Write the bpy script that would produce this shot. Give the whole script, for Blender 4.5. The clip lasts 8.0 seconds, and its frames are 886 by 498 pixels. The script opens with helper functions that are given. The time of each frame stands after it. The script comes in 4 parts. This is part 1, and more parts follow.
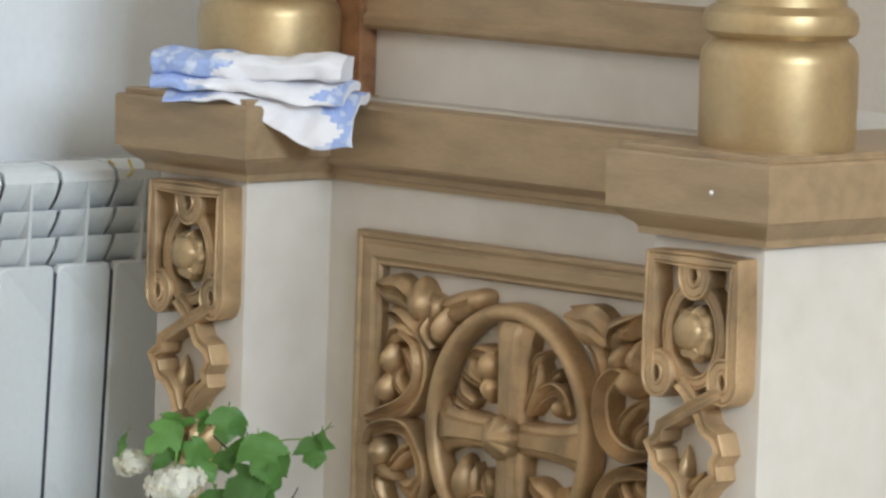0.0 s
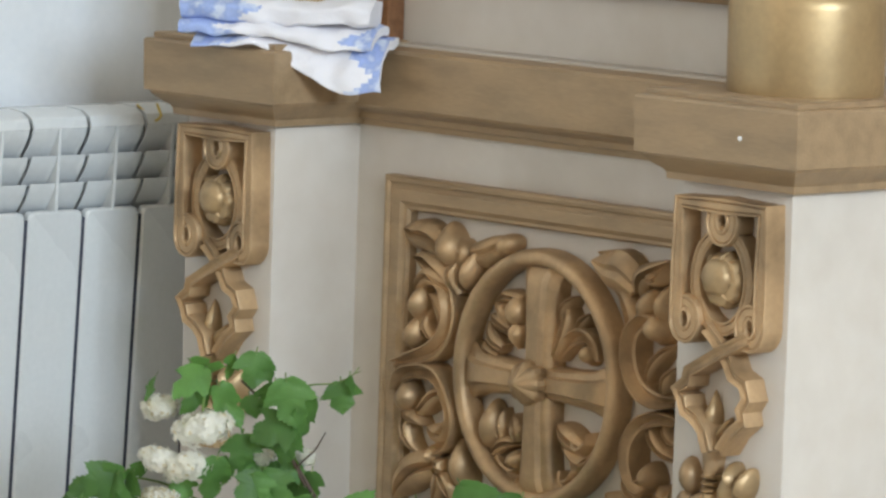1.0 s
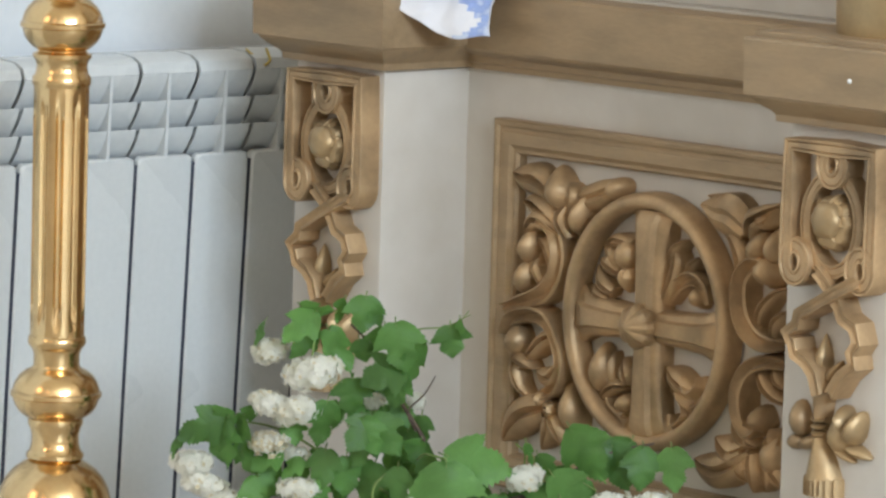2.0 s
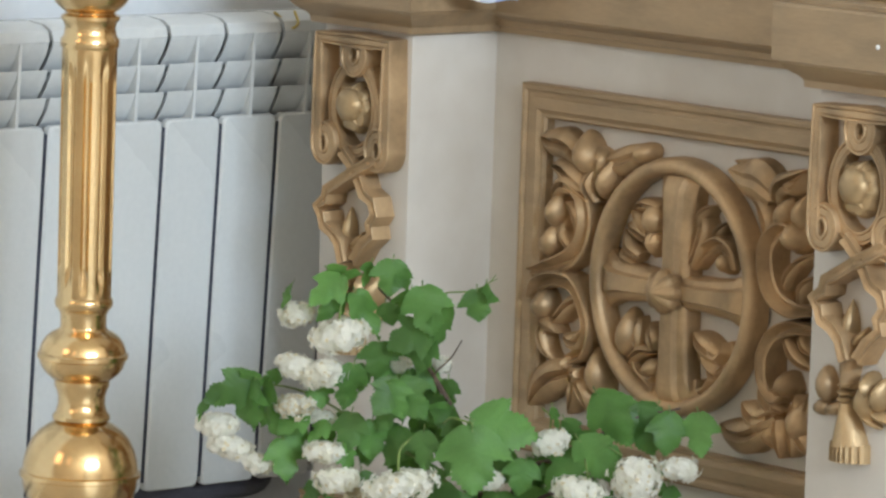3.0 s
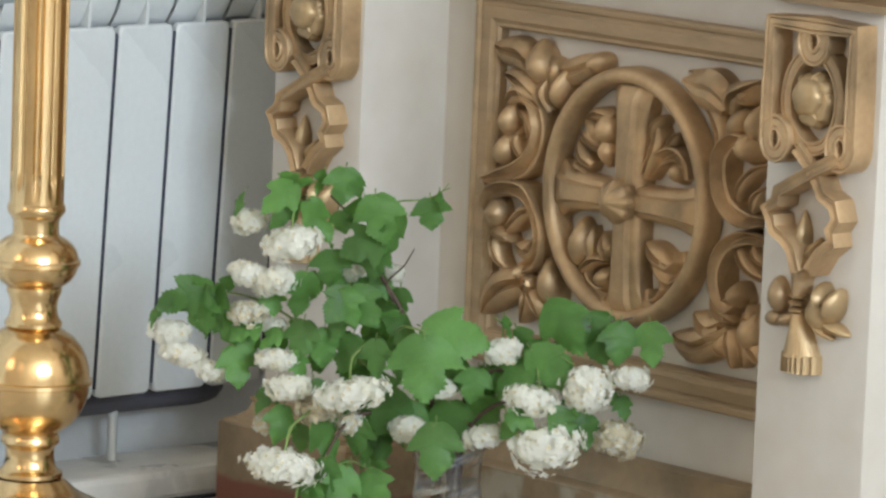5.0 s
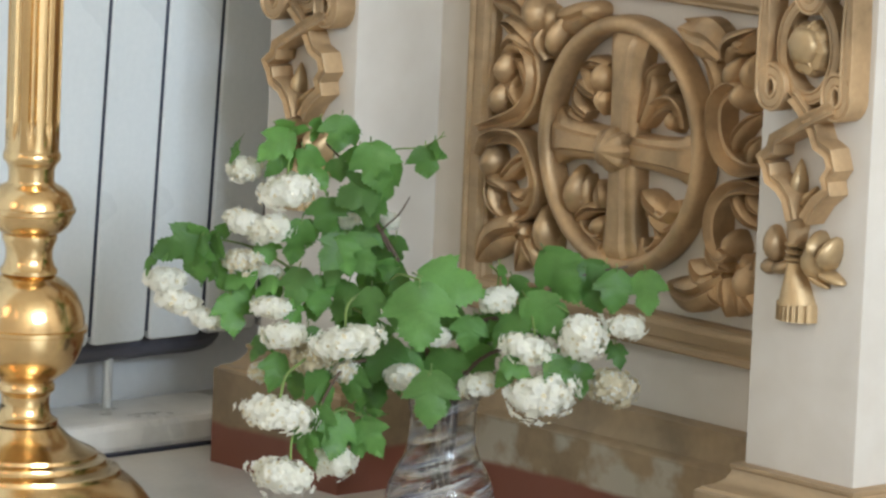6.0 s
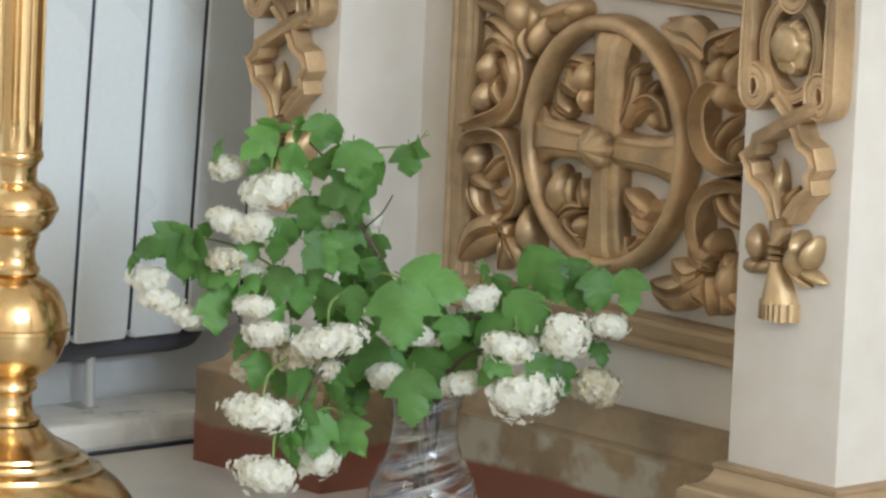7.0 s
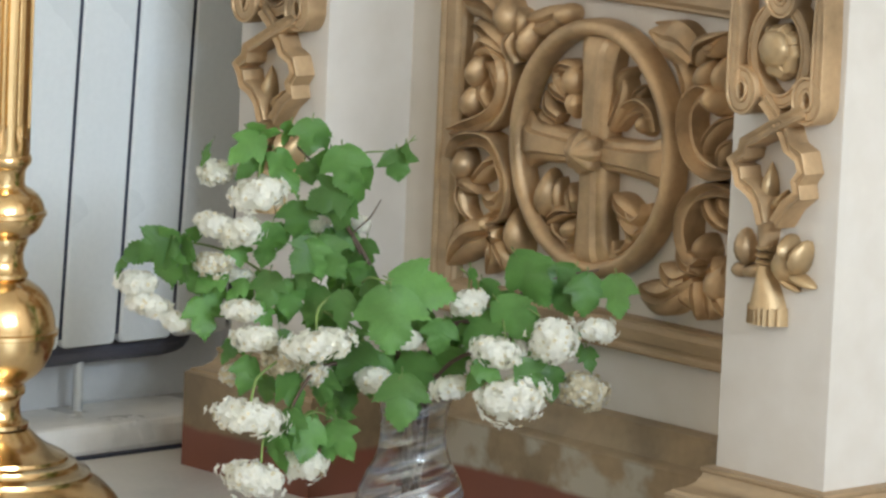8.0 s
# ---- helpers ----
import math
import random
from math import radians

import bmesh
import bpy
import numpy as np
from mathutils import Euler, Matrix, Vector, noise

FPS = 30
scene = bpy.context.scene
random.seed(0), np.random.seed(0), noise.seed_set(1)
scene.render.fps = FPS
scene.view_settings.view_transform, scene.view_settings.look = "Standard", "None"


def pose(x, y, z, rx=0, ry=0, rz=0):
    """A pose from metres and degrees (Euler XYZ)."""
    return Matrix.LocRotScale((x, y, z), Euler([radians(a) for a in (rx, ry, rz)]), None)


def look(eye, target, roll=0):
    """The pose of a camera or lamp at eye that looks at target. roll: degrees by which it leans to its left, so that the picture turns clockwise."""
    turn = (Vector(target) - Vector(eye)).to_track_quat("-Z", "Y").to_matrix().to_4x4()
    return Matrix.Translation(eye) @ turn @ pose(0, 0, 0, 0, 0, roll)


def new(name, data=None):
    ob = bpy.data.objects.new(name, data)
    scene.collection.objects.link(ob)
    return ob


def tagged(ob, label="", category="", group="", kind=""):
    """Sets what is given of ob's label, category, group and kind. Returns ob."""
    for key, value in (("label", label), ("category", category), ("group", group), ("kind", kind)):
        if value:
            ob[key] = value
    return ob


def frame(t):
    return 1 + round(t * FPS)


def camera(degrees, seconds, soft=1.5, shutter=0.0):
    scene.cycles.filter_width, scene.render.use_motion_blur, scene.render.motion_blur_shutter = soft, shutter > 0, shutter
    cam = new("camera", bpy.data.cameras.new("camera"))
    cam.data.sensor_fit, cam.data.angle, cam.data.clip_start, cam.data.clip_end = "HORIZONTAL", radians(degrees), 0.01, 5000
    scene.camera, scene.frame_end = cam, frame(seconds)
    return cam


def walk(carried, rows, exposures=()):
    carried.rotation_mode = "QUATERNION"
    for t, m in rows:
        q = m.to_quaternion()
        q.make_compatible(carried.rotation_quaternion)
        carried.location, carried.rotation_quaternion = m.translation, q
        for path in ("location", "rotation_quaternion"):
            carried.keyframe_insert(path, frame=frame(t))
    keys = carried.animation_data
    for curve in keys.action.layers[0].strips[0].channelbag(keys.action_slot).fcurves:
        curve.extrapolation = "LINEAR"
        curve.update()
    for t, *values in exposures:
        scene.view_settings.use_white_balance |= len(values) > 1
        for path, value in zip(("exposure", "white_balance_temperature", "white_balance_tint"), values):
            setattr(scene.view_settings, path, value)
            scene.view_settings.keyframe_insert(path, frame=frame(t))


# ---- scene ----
# ---- camera ----
cam = camera(9.858, 8.0, soft=2.6)
EYE = 1.30
ROWS = [
    (0.0, 46.620, -5.760, 1.739),
    (0.5, 46.672, -6.099, 1.905),
    (1.0, 46.915, -6.380, 1.857),
    (1.5, 47.561, -6.686, 1.426),
    (2.0, 48.124, -7.043, 1.587),
    (2.2, 48.208, -7.177, 1.600),
    (3.3, 48.354, -7.528, 1.969),
    (3.5, 48.225, -7.600, 2.006),
    (4.0, 48.000, -7.832, 2.084),
    (4.5, 47.946, -8.155, 2.195),
    (4.7, 47.914, -8.275, 2.230),
    (5.8, 47.759, -8.932, 2.350),
    (6.0, 47.775, -9.033, 2.366),
    (6.5, 47.725, -9.170, 2.423),
    (7.0, 47.580, -9.038, 2.451),
    (7.5, 47.478, -8.993, 2.502),
    (8.0, 47.448, -8.984, 2.446),
]
walk(cam, [(t, pose(0, 0, EYE, 0, 0, yaw) @ pose(0, 0, 0, 90 + pitch, 0, 0) @ pose(0, 0, 0, 0, 0, roll))
           for t, yaw, pitch, roll in ROWS],
     exposures=[(0.0, -0.64), (2.0, -0.63), (3.5, -0.60), (4.5, -0.57), (6.0, -0.50), (8.0, -0.47)])

# ---- light ----
world = bpy.data.worlds.new("sky")
scene.world = world
world.use_nodes = True
_bg = world.node_tree.nodes["Background"]
_sky = world.node_tree.nodes.new("ShaderNodeTexSky")
_sky.sky_type, _sky.sun_disc = "NISHITA", False
_sky.sun_elevation, _sky.sun_rotation = radians(40), radians(100)
world.node_tree.links.new(_sky.outputs[0], _bg.inputs[0])
_bg.inputs[1].default_value = 0.10


def area_lamp(name, at, target, width, height, watts, colour):
    data = bpy.data.lights.new(name, "AREA")
    data.shape, data.size, data.size_y, data.energy, data.color = "RECTANGLE", width, height, watts, colour
    ob = new(name, data)
    ob.matrix_world = look(at, target)
    return ob


WINDOW_COLOUR = (0.72, 0.86, 1.0)
for wy in (-0.9, 0.9, 2.7):
    area_lamp("window_light", (6.96, wy, 4.3), (0, wy, 4.3), 1.15, 2.35, 550, WINDOW_COLOUR)
# unseen south pair, added as warm fill in place of indoor light and bounce
for wx, watts in ((-4.3, 54), (-1.2, 15)):
    area_lamp("window_light", (wx, -2.96, 3.8), (wx, 0, 3.8), 1.15, 2.35, watts, (1.0, 0.76, 0.50))

# ---- materials ----


def material(name, colour, rough=0.6, metal=0.0, vary=0.12, scale=6.0, fine=90.0, bump=0.15, tint=None, grain=None,
             coat=0.0, random_tint=0.0):
    """A painted, gilded or stone surface: base colour with broad and fine variation, uneven gloss and fine relief."""
    m = bpy.data.materials.new(name)
    m.use_nodes = True
    nt = m.node_tree
    n, l = nt.nodes, nt.links
    b = n["Principled BSDF"]
    co = n.new("ShaderNodeTexCoord")
    mp = n.new("ShaderNodeMapping")
    l.new(co.outputs["Object"], mp.inputs["Vector"])
    if grain:
        mp.inputs["Scale"].default_value = grain
    broad = n.new("ShaderNodeTexNoise")
    broad.inputs["Scale"].default_value, broad.inputs["Detail"].default_value = scale, 4
    tiny = n.new("ShaderNodeTexNoise")
    tiny.inputs["Scale"].default_value, tiny.inputs["Detail"].default_value = fine, 3
    for k in (broad, tiny):
        l.new(mp.outputs[0], k.inputs["Vector"])
    ramp = n.new("ShaderNodeValToRGB")
    dark = [c * (1 - vary) for c in colour] if tint is None else tint
    light = [min(1, c * (1 + vary * 0.7)) for c in colour]
    ramp.color_ramp.elements[0].position, ramp.color_ramp.elements[1].position = 0.36, 0.64
    ramp.color_ramp.elements[0].color, ramp.color_ramp.elements[1].color = (*dark, 1), (*light, 1)
    mid = ramp.color_ramp.elements.new(0.5)
    mid.color = (*colour, 1)
    l.new(broad.outputs["Fac"], ramp.inputs[0])
    mix = n.new("ShaderNodeMixRGB")
    mix.blend_type, mix.inputs[0].default_value = "OVERLAY", 0.12
    l.new(ramp.outputs[0], mix.inputs[1])
    l.new(tiny.outputs["Fac"], mix.inputs[2])
    last = mix.outputs[0]
    if random_tint:
        info = n.new("ShaderNodeObjectInfo")
        hsv = n.new("ShaderNodeHueSaturation")
        ma = n.new("ShaderNodeMapRange")
        ma.inputs[3].default_value, ma.inputs[4].default_value = 1 - random_tint, 1 + random_tint
        l.new(info.outputs["Random"], ma.inputs[0])
        l.new(ma.outputs[0], hsv.inputs["Value"])
        l.new(last, hsv.inputs["Color"])
        last = hsv.outputs[0]
    l.new(last, b.inputs["Base Color"])
    mr = n.new("ShaderNodeMapRange")
    mr.inputs[1].default_value, mr.inputs[2].default_value = 0.3, 0.7
    mr.inputs[3].default_value, mr.inputs[4].default_value = rough * 0.8, min(1, rough * 1.2)
    l.new(broad.outputs["Fac"], mr.inputs[0])
    l.new(mr.outputs[0], b.inputs["Roughness"])
    b.inputs["Metallic"].default_value = metal
    b.inputs["Coat Weight"].default_value = coat
    bp = n.new("ShaderNodeBump")
    bp.inputs["Strength"].default_value, bp.inputs["Distance"].default_value = bump, 0.002
    l.new(tiny.outputs["Fac"], bp.inputs["Height"])
    l.new(bp.outputs[0], b.inputs["Normal"])
    return m


PLASTER = material("cream_paint", (0.60, 0.553, 0.492), 0.5, vary=0.045, scale=3.5, fine=24, bump=0.03)
WALL_PAINT = material("wall_paint", (0.70, 0.73, 0.76), 0.8, vary=0.05, scale=2, fine=80, bump=0.08)
# unseen walls and ceiling, tinted so their bounce warms the case's front
WARM_BOUNCE_PAINT = material("warm_bounce_paint", (0.62, 0.525, 0.425), 0.8, vary=0.06, scale=2, fine=80, bump=0.08)
CEILING_PAINT = material("ceiling_paint", (0.74, 0.68, 0.58), 0.8, vary=0.04, scale=2)
GILT = material("gilt_carving", (0.46, 0.312, 0.172), 0.46, metal=0.5, vary=0.34, scale=14, fine=160, bump=0.2)
GILT_BRIGHT = material("bright_gilt", (0.43, 0.30, 0.16), 0.42, metal=0.5, vary=0.25, scale=16, fine=140, bump=0.15)
GILT_WOOD = material("gilt_wood", (0.375, 0.265, 0.155), 0.48, metal=0.32, vary=0.13, scale=9, fine=60, bump=0.2, grain=(1.2, 5, 5))
BRASS = material("polished_brass", (0.75, 0.53, 0.272), 0.19, metal=1.0, vary=0.10, scale=14, fine=160, bump=0.012)
BRASS_SOFT = material("satin_brass", (0.44, 0.32, 0.17), 0.42, metal=0.65, vary=0.12, scale=10, fine=120, bump=0.08)
ENAMEL = material("white_enamel", (0.66, 0.685, 0.69), 0.28, vary=0.025, scale=4, fine=120, bump=0.03)
# near-black: puts the radiator gaps' shade into colour; also the ledge's dark joint
DARK_GAP = material("gap_shade", (0.035, 0.04, 0.06), 0.7, vary=0.2)
# dark grey that paints the shade beneath the radiator onto its collector
SHADE_GREY = material("shade_grey", (0.10, 0.10, 0.125), 0.6, vary=0.2)
MARBLE = material("grey_marble", (0.80, 0.79, 0.76), 0.3, vary=0.2, scale=9, fine=70, bump=0.03)
FLOOR_STONE = material("floor_stone", (0.56, 0.52, 0.465), 0.35, vary=0.12, scale=7, fine=120, bump=0.04, random_tint=0.06)
JOINT = material("joint_stone", (0.52, 0.485, 0.43), 0.4, vary=0.06)


def thin(m, colour, share):
    """Lets light through a thin petal or leaf: mixes a translucent part into its surface."""
    n, l = m.node_tree.nodes, m.node_tree.links
    tr = n.new("ShaderNodeBsdfTranslucent")
    tr.inputs[0].default_value = (*colour, 1)
    mix = n.new("ShaderNodeMixShader")
    mix.inputs[0].default_value = share
    l.new(n["Principled BSDF"].outputs[0], mix.inputs[1])
    l.new(tr.outputs[0], mix.inputs[2])
    l.new(mix.outputs[0], n["Material Output"].inputs[0])
    return m


LEAF = thin(material("viburnum_leaf", (0.10, 0.225, 0.055), 0.5, vary=0.22, scale=26, fine=240, bump=0.3, random_tint=0.32), (0.14, 0.34, 0.04), 0.32)
STEM = material("green_stem", (0.16, 0.24, 0.06), 0.55, vary=0.25, scale=30)
TWIG = material("brown_twig", (0.10, 0.065, 0.045), 0.7, vary=0.3, scale=40)
PETAL = thin(material("white_petal", (0.92, 0.915, 0.87), 0.6, vary=0.03, scale=30, fine=300, bump=0.1, tint=(0.89, 0.87, 0.77)), (0.97, 0.96, 0.90), 0.6)
PETAL_OLD = thin(material("faded_petal", (0.72, 0.65, 0.48), 0.65, vary=0.15, scale=30, fine=300, bump=0.1), (0.75, 0.66, 0.45), 0.35)
CLOTH = material("white_towel", (0.80, 0.79, 0.83), 0.9, vary=0.04, scale=14, fine=500, bump=0.5)
CLOTH_BLUE = material("blue_towel_print", (0.33, 0.42, 0.70), 0.9, vary=0.2, scale=60, fine=500, bump=0.5, tint=(0.62, 0.68, 0.82))
CABLE = material("yellow_cord", (0.6, 0.45, 0.1), 0.6)

# ---- building helpers ----


def thing(name, at, label, category, group="", kind=""):
    ob = new(name)
    ob.location = at
    ob.empty_display_size = 0.05
    return tagged(ob, label, category, group, kind)


def base_of(parent):
    p = Vector((0, 0, 0))
    while parent:
        p += parent.location
        parent = parent.parent
    return p


def part(name, bm, mat, parent=None, label="", smooth=None):
    """Links a bmesh, given in world metres, as one mesh object under a thing or a part."""
    off = base_of(parent)
    bmesh.ops.recalc_face_normals(bm, faces=bm.faces)
    for v in bm.verts:
        v.co -= off
    me = bpy.data.meshes.new(name)
    bm.to_mesh(me)
    bm.free()
    for mm in (mat if isinstance(mat, (list, tuple)) else [mat]):
        me.materials.append(mm)
    if smooth is not None:
        me.polygons.foreach_set("use_smooth", [True] * len(me.polygons))
        me.set_sharp_from_angle(angle=radians(smooth))
    ob = new(name, me)
    ob.parent = parent
    return tagged(ob, label)


def box(bm, x0, x1, y0, y1, z0, z1, bevel=0.0):
    vs = [bm.verts.new((x, y, z)) for z in (z0, z1) for x, y in ((x0, y0), (x1, y0), (x1, y1), (x0, y1))]
    fs = [(3, 2, 1, 0), (4, 5, 6, 7), (0, 1, 5, 4), (1, 2, 6, 5), (2, 3, 7, 6), (3, 0, 4, 7)]
    faces = [bm.faces.new([vs[i] for i in f]) for f in fs]
    if bevel:
        es = list({e for f in faces for e in f.edges})
        bmesh.ops.bevel(bm, geom=es, offset=bevel, segments=2, affect="EDGES", profile=0.6)
    return bm


def rect_loft(bm, x0, x1, y0, y1, profile):
    """A mitred moulding: the plan rectangle grown by each offset at each height."""
    rings = []
    for o, z in profile:
        rings.append([bm.verts.new(p) for p in ((x0 - o, y0 - o, z), (x1 + o, y0 - o, z), (x1 + o, y1 + o, z), (x0 - o, y1 + o, z))])
    for a, b in zip(rings, rings[1:]):
        for i in range(4):
            bm.faces.new((a[i], a[(i + 1) % 4], b[(i + 1) % 4], b[i]))
    bm.faces.new(rings[0][::-1])
    bm.faces.new(rings[-1])
    return bm


def run_x(bm, x0, x1, profile):
    """A moulding along x: a closed profile of (y, z)."""
    a = [bm.verts.new((x0, y, z)) for y, z in profile]
    b = [bm.verts.new((x1, y, z)) for y, z in profile]
    k = len(profile)
    for i in range(k):
        bm.faces.new((a[i], a[(i + 1) % k], b[(i + 1) % k], b[i]))
    bm.faces.new(a[::-1])
    bm.faces.new(b)
    return bm


def lathe(bm, profile, cx, cy, seg=48, flutes=None):
    """A turned body; flutes: (z0, z1, count, depth) hollows a stretch of the shaft."""
    rings = []
    for r, z in profile:
        ring = []
        for i in range(seg):
            a = 2 * math.pi * i / seg
            rr = r
            if flutes and flutes[0] < z < flutes[1]:
                rr = r - flutes[3] * max(0.0, (math.cos(a * flutes[2] + 0.6) - 0.15) / 0.85) ** 0.5
            ring.append(bm.verts.new((cx + rr * math.cos(a), cy + rr * math.sin(a), z)))
        rings.append(ring)
    for a, b in zip(rings, rings[1:]):
        for i in range(seg):
            bm.faces.new((a[i], a[(i + 1) % seg], b[(i + 1) % seg], b[i]))
    bm.faces.new(rings[0][::-1])
    bm.faces.new(rings[-1])
    return bm


def smooth_line(pts, steps=6, closed=False):
    """A Catmull-Rom curve through points of any size."""
    pts = [np.array(p, float) for p in pts]
    k = len(pts)
    out = []
    for i in range(k if closed else k - 1):
        p0 = pts[(i - 1) % k] if closed or i > 0 else 2 * pts[0] - pts[1]
        p1, p2 = pts[i], pts[(i + 1) % k]
        p3 = pts[(i + 2) % k] if closed or i + 2 < k else 2 * pts[-1] - pts[-2]
        for s in range(steps):
            t = s / steps
            out.append(0.5 * (2 * p1 + (p2 - p0) * t + (2 * p0 - 5 * p1 + 4 * p2 - p3) * t * t + (3 * p1 - p0 - 3 * p2 + p3) * t ** 3))
    if not closed:
        out.append(pts[-1])
    return out


ROUND = [(math.cos(a), math.sin(a)) for a in np.linspace(-0.5, math.pi + 0.5, 9)]
STRAP = [(-1, -0.2), (-1, 0.84), (-0.88, 0.96), (-0.62, 0.96), (-0.5, 0.87), (-0.36, 0.92), (0.36, 0.92), (0.5, 0.87), (0.62, 0.96), (0.88, 0.96), (1, 0.84), (1, -0.2)]
SQUARE = [(-1, -0.1), (-1, 0.86), (-0.82, 0.98), (-0.5, 0.94), (-0.2, 0.84), (0.2, 0.84), (0.5, 0.94), (0.82, 0.98), (1, 0.86), (1, -0.1)]
GOUGED = [(-1, -0.2), (-1, 0.62), (-0.92, 0.80), (-0.7, 0.86), (-0.35, 0.66), (0.05, 0.60), (0.4, 0.78), (0.7, 1.0), (0.9, 0.96), (1, 0.78), (1, -0.2)]


def carve(bm, plane, pts, width, depth, section=ROUND, closed=False, steps=6, smooth=True):
    """A carved band in a plane: pts of (u, v) or (u, v, h); width and depth constant or (start, middle, end)."""
    pts = [(*p, 0.0) if len(p) == 2 else p for p in pts]
    line = smooth_line(pts, steps, closed) if smooth else [np.array(p, float) for p in pts]
    k = len(line)

    def at(v, t):
        return float(np.interp(t, np.linspace(0, 1, len(v)), v)) if isinstance(v, (tuple, list)) else v
    rings = []
    for i, p in enumerate(line):
        q0, q1 = (line[(i - 1) % k], line[(i + 1) % k]) if closed else (line[max(i - 1, 0)], line[min(i + 1, k - 1)])
        t = q1[:2] - q0[:2]
        t /= max(np.hypot(*t), 1e-9)
        nrm = np.array((-t[1], t[0]))
        w, d = at(width, i / max(k - 1, 1)), at(depth, i / max(k - 1, 1))
        ring = []
        for a, b in section:
            u, v = p[:2] + nrm * a * w
            ring.append(bm.verts.new(plane(u, v, p[2] + b * d)))
        rings.append(ring)
    m = len(section)
    for i in range(k if closed else k - 1):
        a, b = rings[i], rings[(i + 1) % k]
        for j in range(m):
            bm.faces.new((a[j], a[(j + 1) % m], b[(j + 1) % m], b[j]))
    if not closed:
        bm.faces.new(rings[0][::-1])
        bm.faces.new(rings[-1])
    return bm


def bulb(bm, plane, u, v, ru, rv, rh, turn=0.0, h=0.0, point=0.0, rows=7, seg=12, rib=0.0, keel=0.0):
    """A carved bud or leaf lobe: a half-round swelling, drawn out to a point along its own axis."""
    c, s = math.cos(radians(turn)), math.sin(radians(turn))
    rings = []
    for i in range(rows + 1):
        a = -math.pi / 2 + math.pi * i / rows
        ring = []
        for j in range(seg):
            b = 2 * math.pi * j / seg
            x, r = math.sin(a), max(math.cos(a), 0.02)
            r *= 1 - point * max(x, 0) ** 1.2
            x *= 1 + 0.35 * point * max(x, 0)
            rr = r * (1 + rib * math.cos(4 * b))
            y, z = rr * math.cos(b), rr * math.sin(b) * (1 - keel * abs(math.cos(b)))
            uu, vv = x * ru, y * rv
            ring.append(bm.verts.new(plane(u + c * uu - s * vv, v + s * uu + c * vv, h + z * rh)))
        rings.append(ring)
    for p, q in zip(rings, rings[1:]):
        for j in range(seg):
            bm.faces.new((p[j], p[(j + 1) % seg], q[(j + 1) % seg], q[j]))
    bm.faces.new(rings[0][::-1])
    bm.faces.new(rings[-1])
    return bm


def dome(bm, plane, u, v, profile, seg=32, lobes=0, rib=0.0, squeeze=1.0):
    """A carved boss that rises from its plane: rings of (radius, height), scalloped into lobes."""
    rings = []
    for r, h in profile:
        rings.append([bm.verts.new(plane(u + r * (1 + rib * abs(math.cos(lobes * a / 2)) - rib) * math.cos(a), v + squeeze * r * (1 + rib * abs(math.cos(lobes * a / 2)) - rib) * math.sin(a), h))
                      for a in np.linspace(0, 2 * math.pi, seg, endpoint=False)])
    for a, b in zip(rings, rings[1:]):
        for i in range(seg):
            bm.faces.new((a[i], a[(i + 1) % seg], b[(i + 1) % seg], b[i]))
    bm.faces.new(rings[0][::-1])
    bm.faces.new(rings[-1])
    return bm


def tube(bm, pts, radius, seg=7, steps=5):
    line = [Vector(p) for p in smooth_line(pts, steps)]
    k = len(line)
    rings = []
    for i, p in enumerate(line):
        t = (line[min(i + 1, k - 1)] - line[max(i - 1, 0)]).normalized()
        a = t.orthogonal().normalized()
        b = t.cross(a)
        r = float(np.interp(i / (k - 1), np.linspace(0, 1, len(radius)), radius)) if isinstance(radius, (tuple, list)) else radius
        rings.append([bm.verts.new(p + (a * math.cos(x) + b * math.sin(x)) * r) for x in np.linspace(0, 2 * math.pi, seg, endpoint=False)])
    for a, b in zip(rings, rings[1:]):
        # match the nearest starting vertex so that the tube does not twist
        off = min(range(seg), key=lambda o: (a[0].co - b[o].co).length)
        b[:] = b[off:] + b[:off]
        for j in range(seg):
            bm.faces.new((a[j], a[(j + 1) % seg], b[(j + 1) % seg], b[j]))
    bm.faces.new(rings[0][::-1])
    bm.faces.new(rings[-1])
    return bm


B = bmesh.new

# ---- the room ----
X_WALL, X_EAST, Y_SOUTH, Y_NORTH, Z_TOP = -5.14, 7.0, -3.0, 5.6, 6.0


def wall_with_windows(name, along, at, thick, lo, hi, spans, sill, head, paint, label):
    """A wall along x or y with window openings cut through it."""
    bm = B()

    def slab(a0, a1, z0, z1):
        if along == "y":
            box(bm, min(at, at + thick), max(at, at + thick), a0, a1, z0, z1)
        else:
            box(bm, a0, a1, min(at, at + thick), max(at, at + thick), z0, z1)
    edges = [lo] + [e for s in spans for e in s] + [hi]
    for a0, a1 in zip(edges[::2], edges[1::2]):
        slab(a0, a1, 0, Z_TOP)
    for a0, a1 in spans:
        slab(a0, a1, 0, sill)
        slab(a0, a1, head, Z_TOP)
    return tagged(part(name, bm, paint), label, "wall", kind="structure")


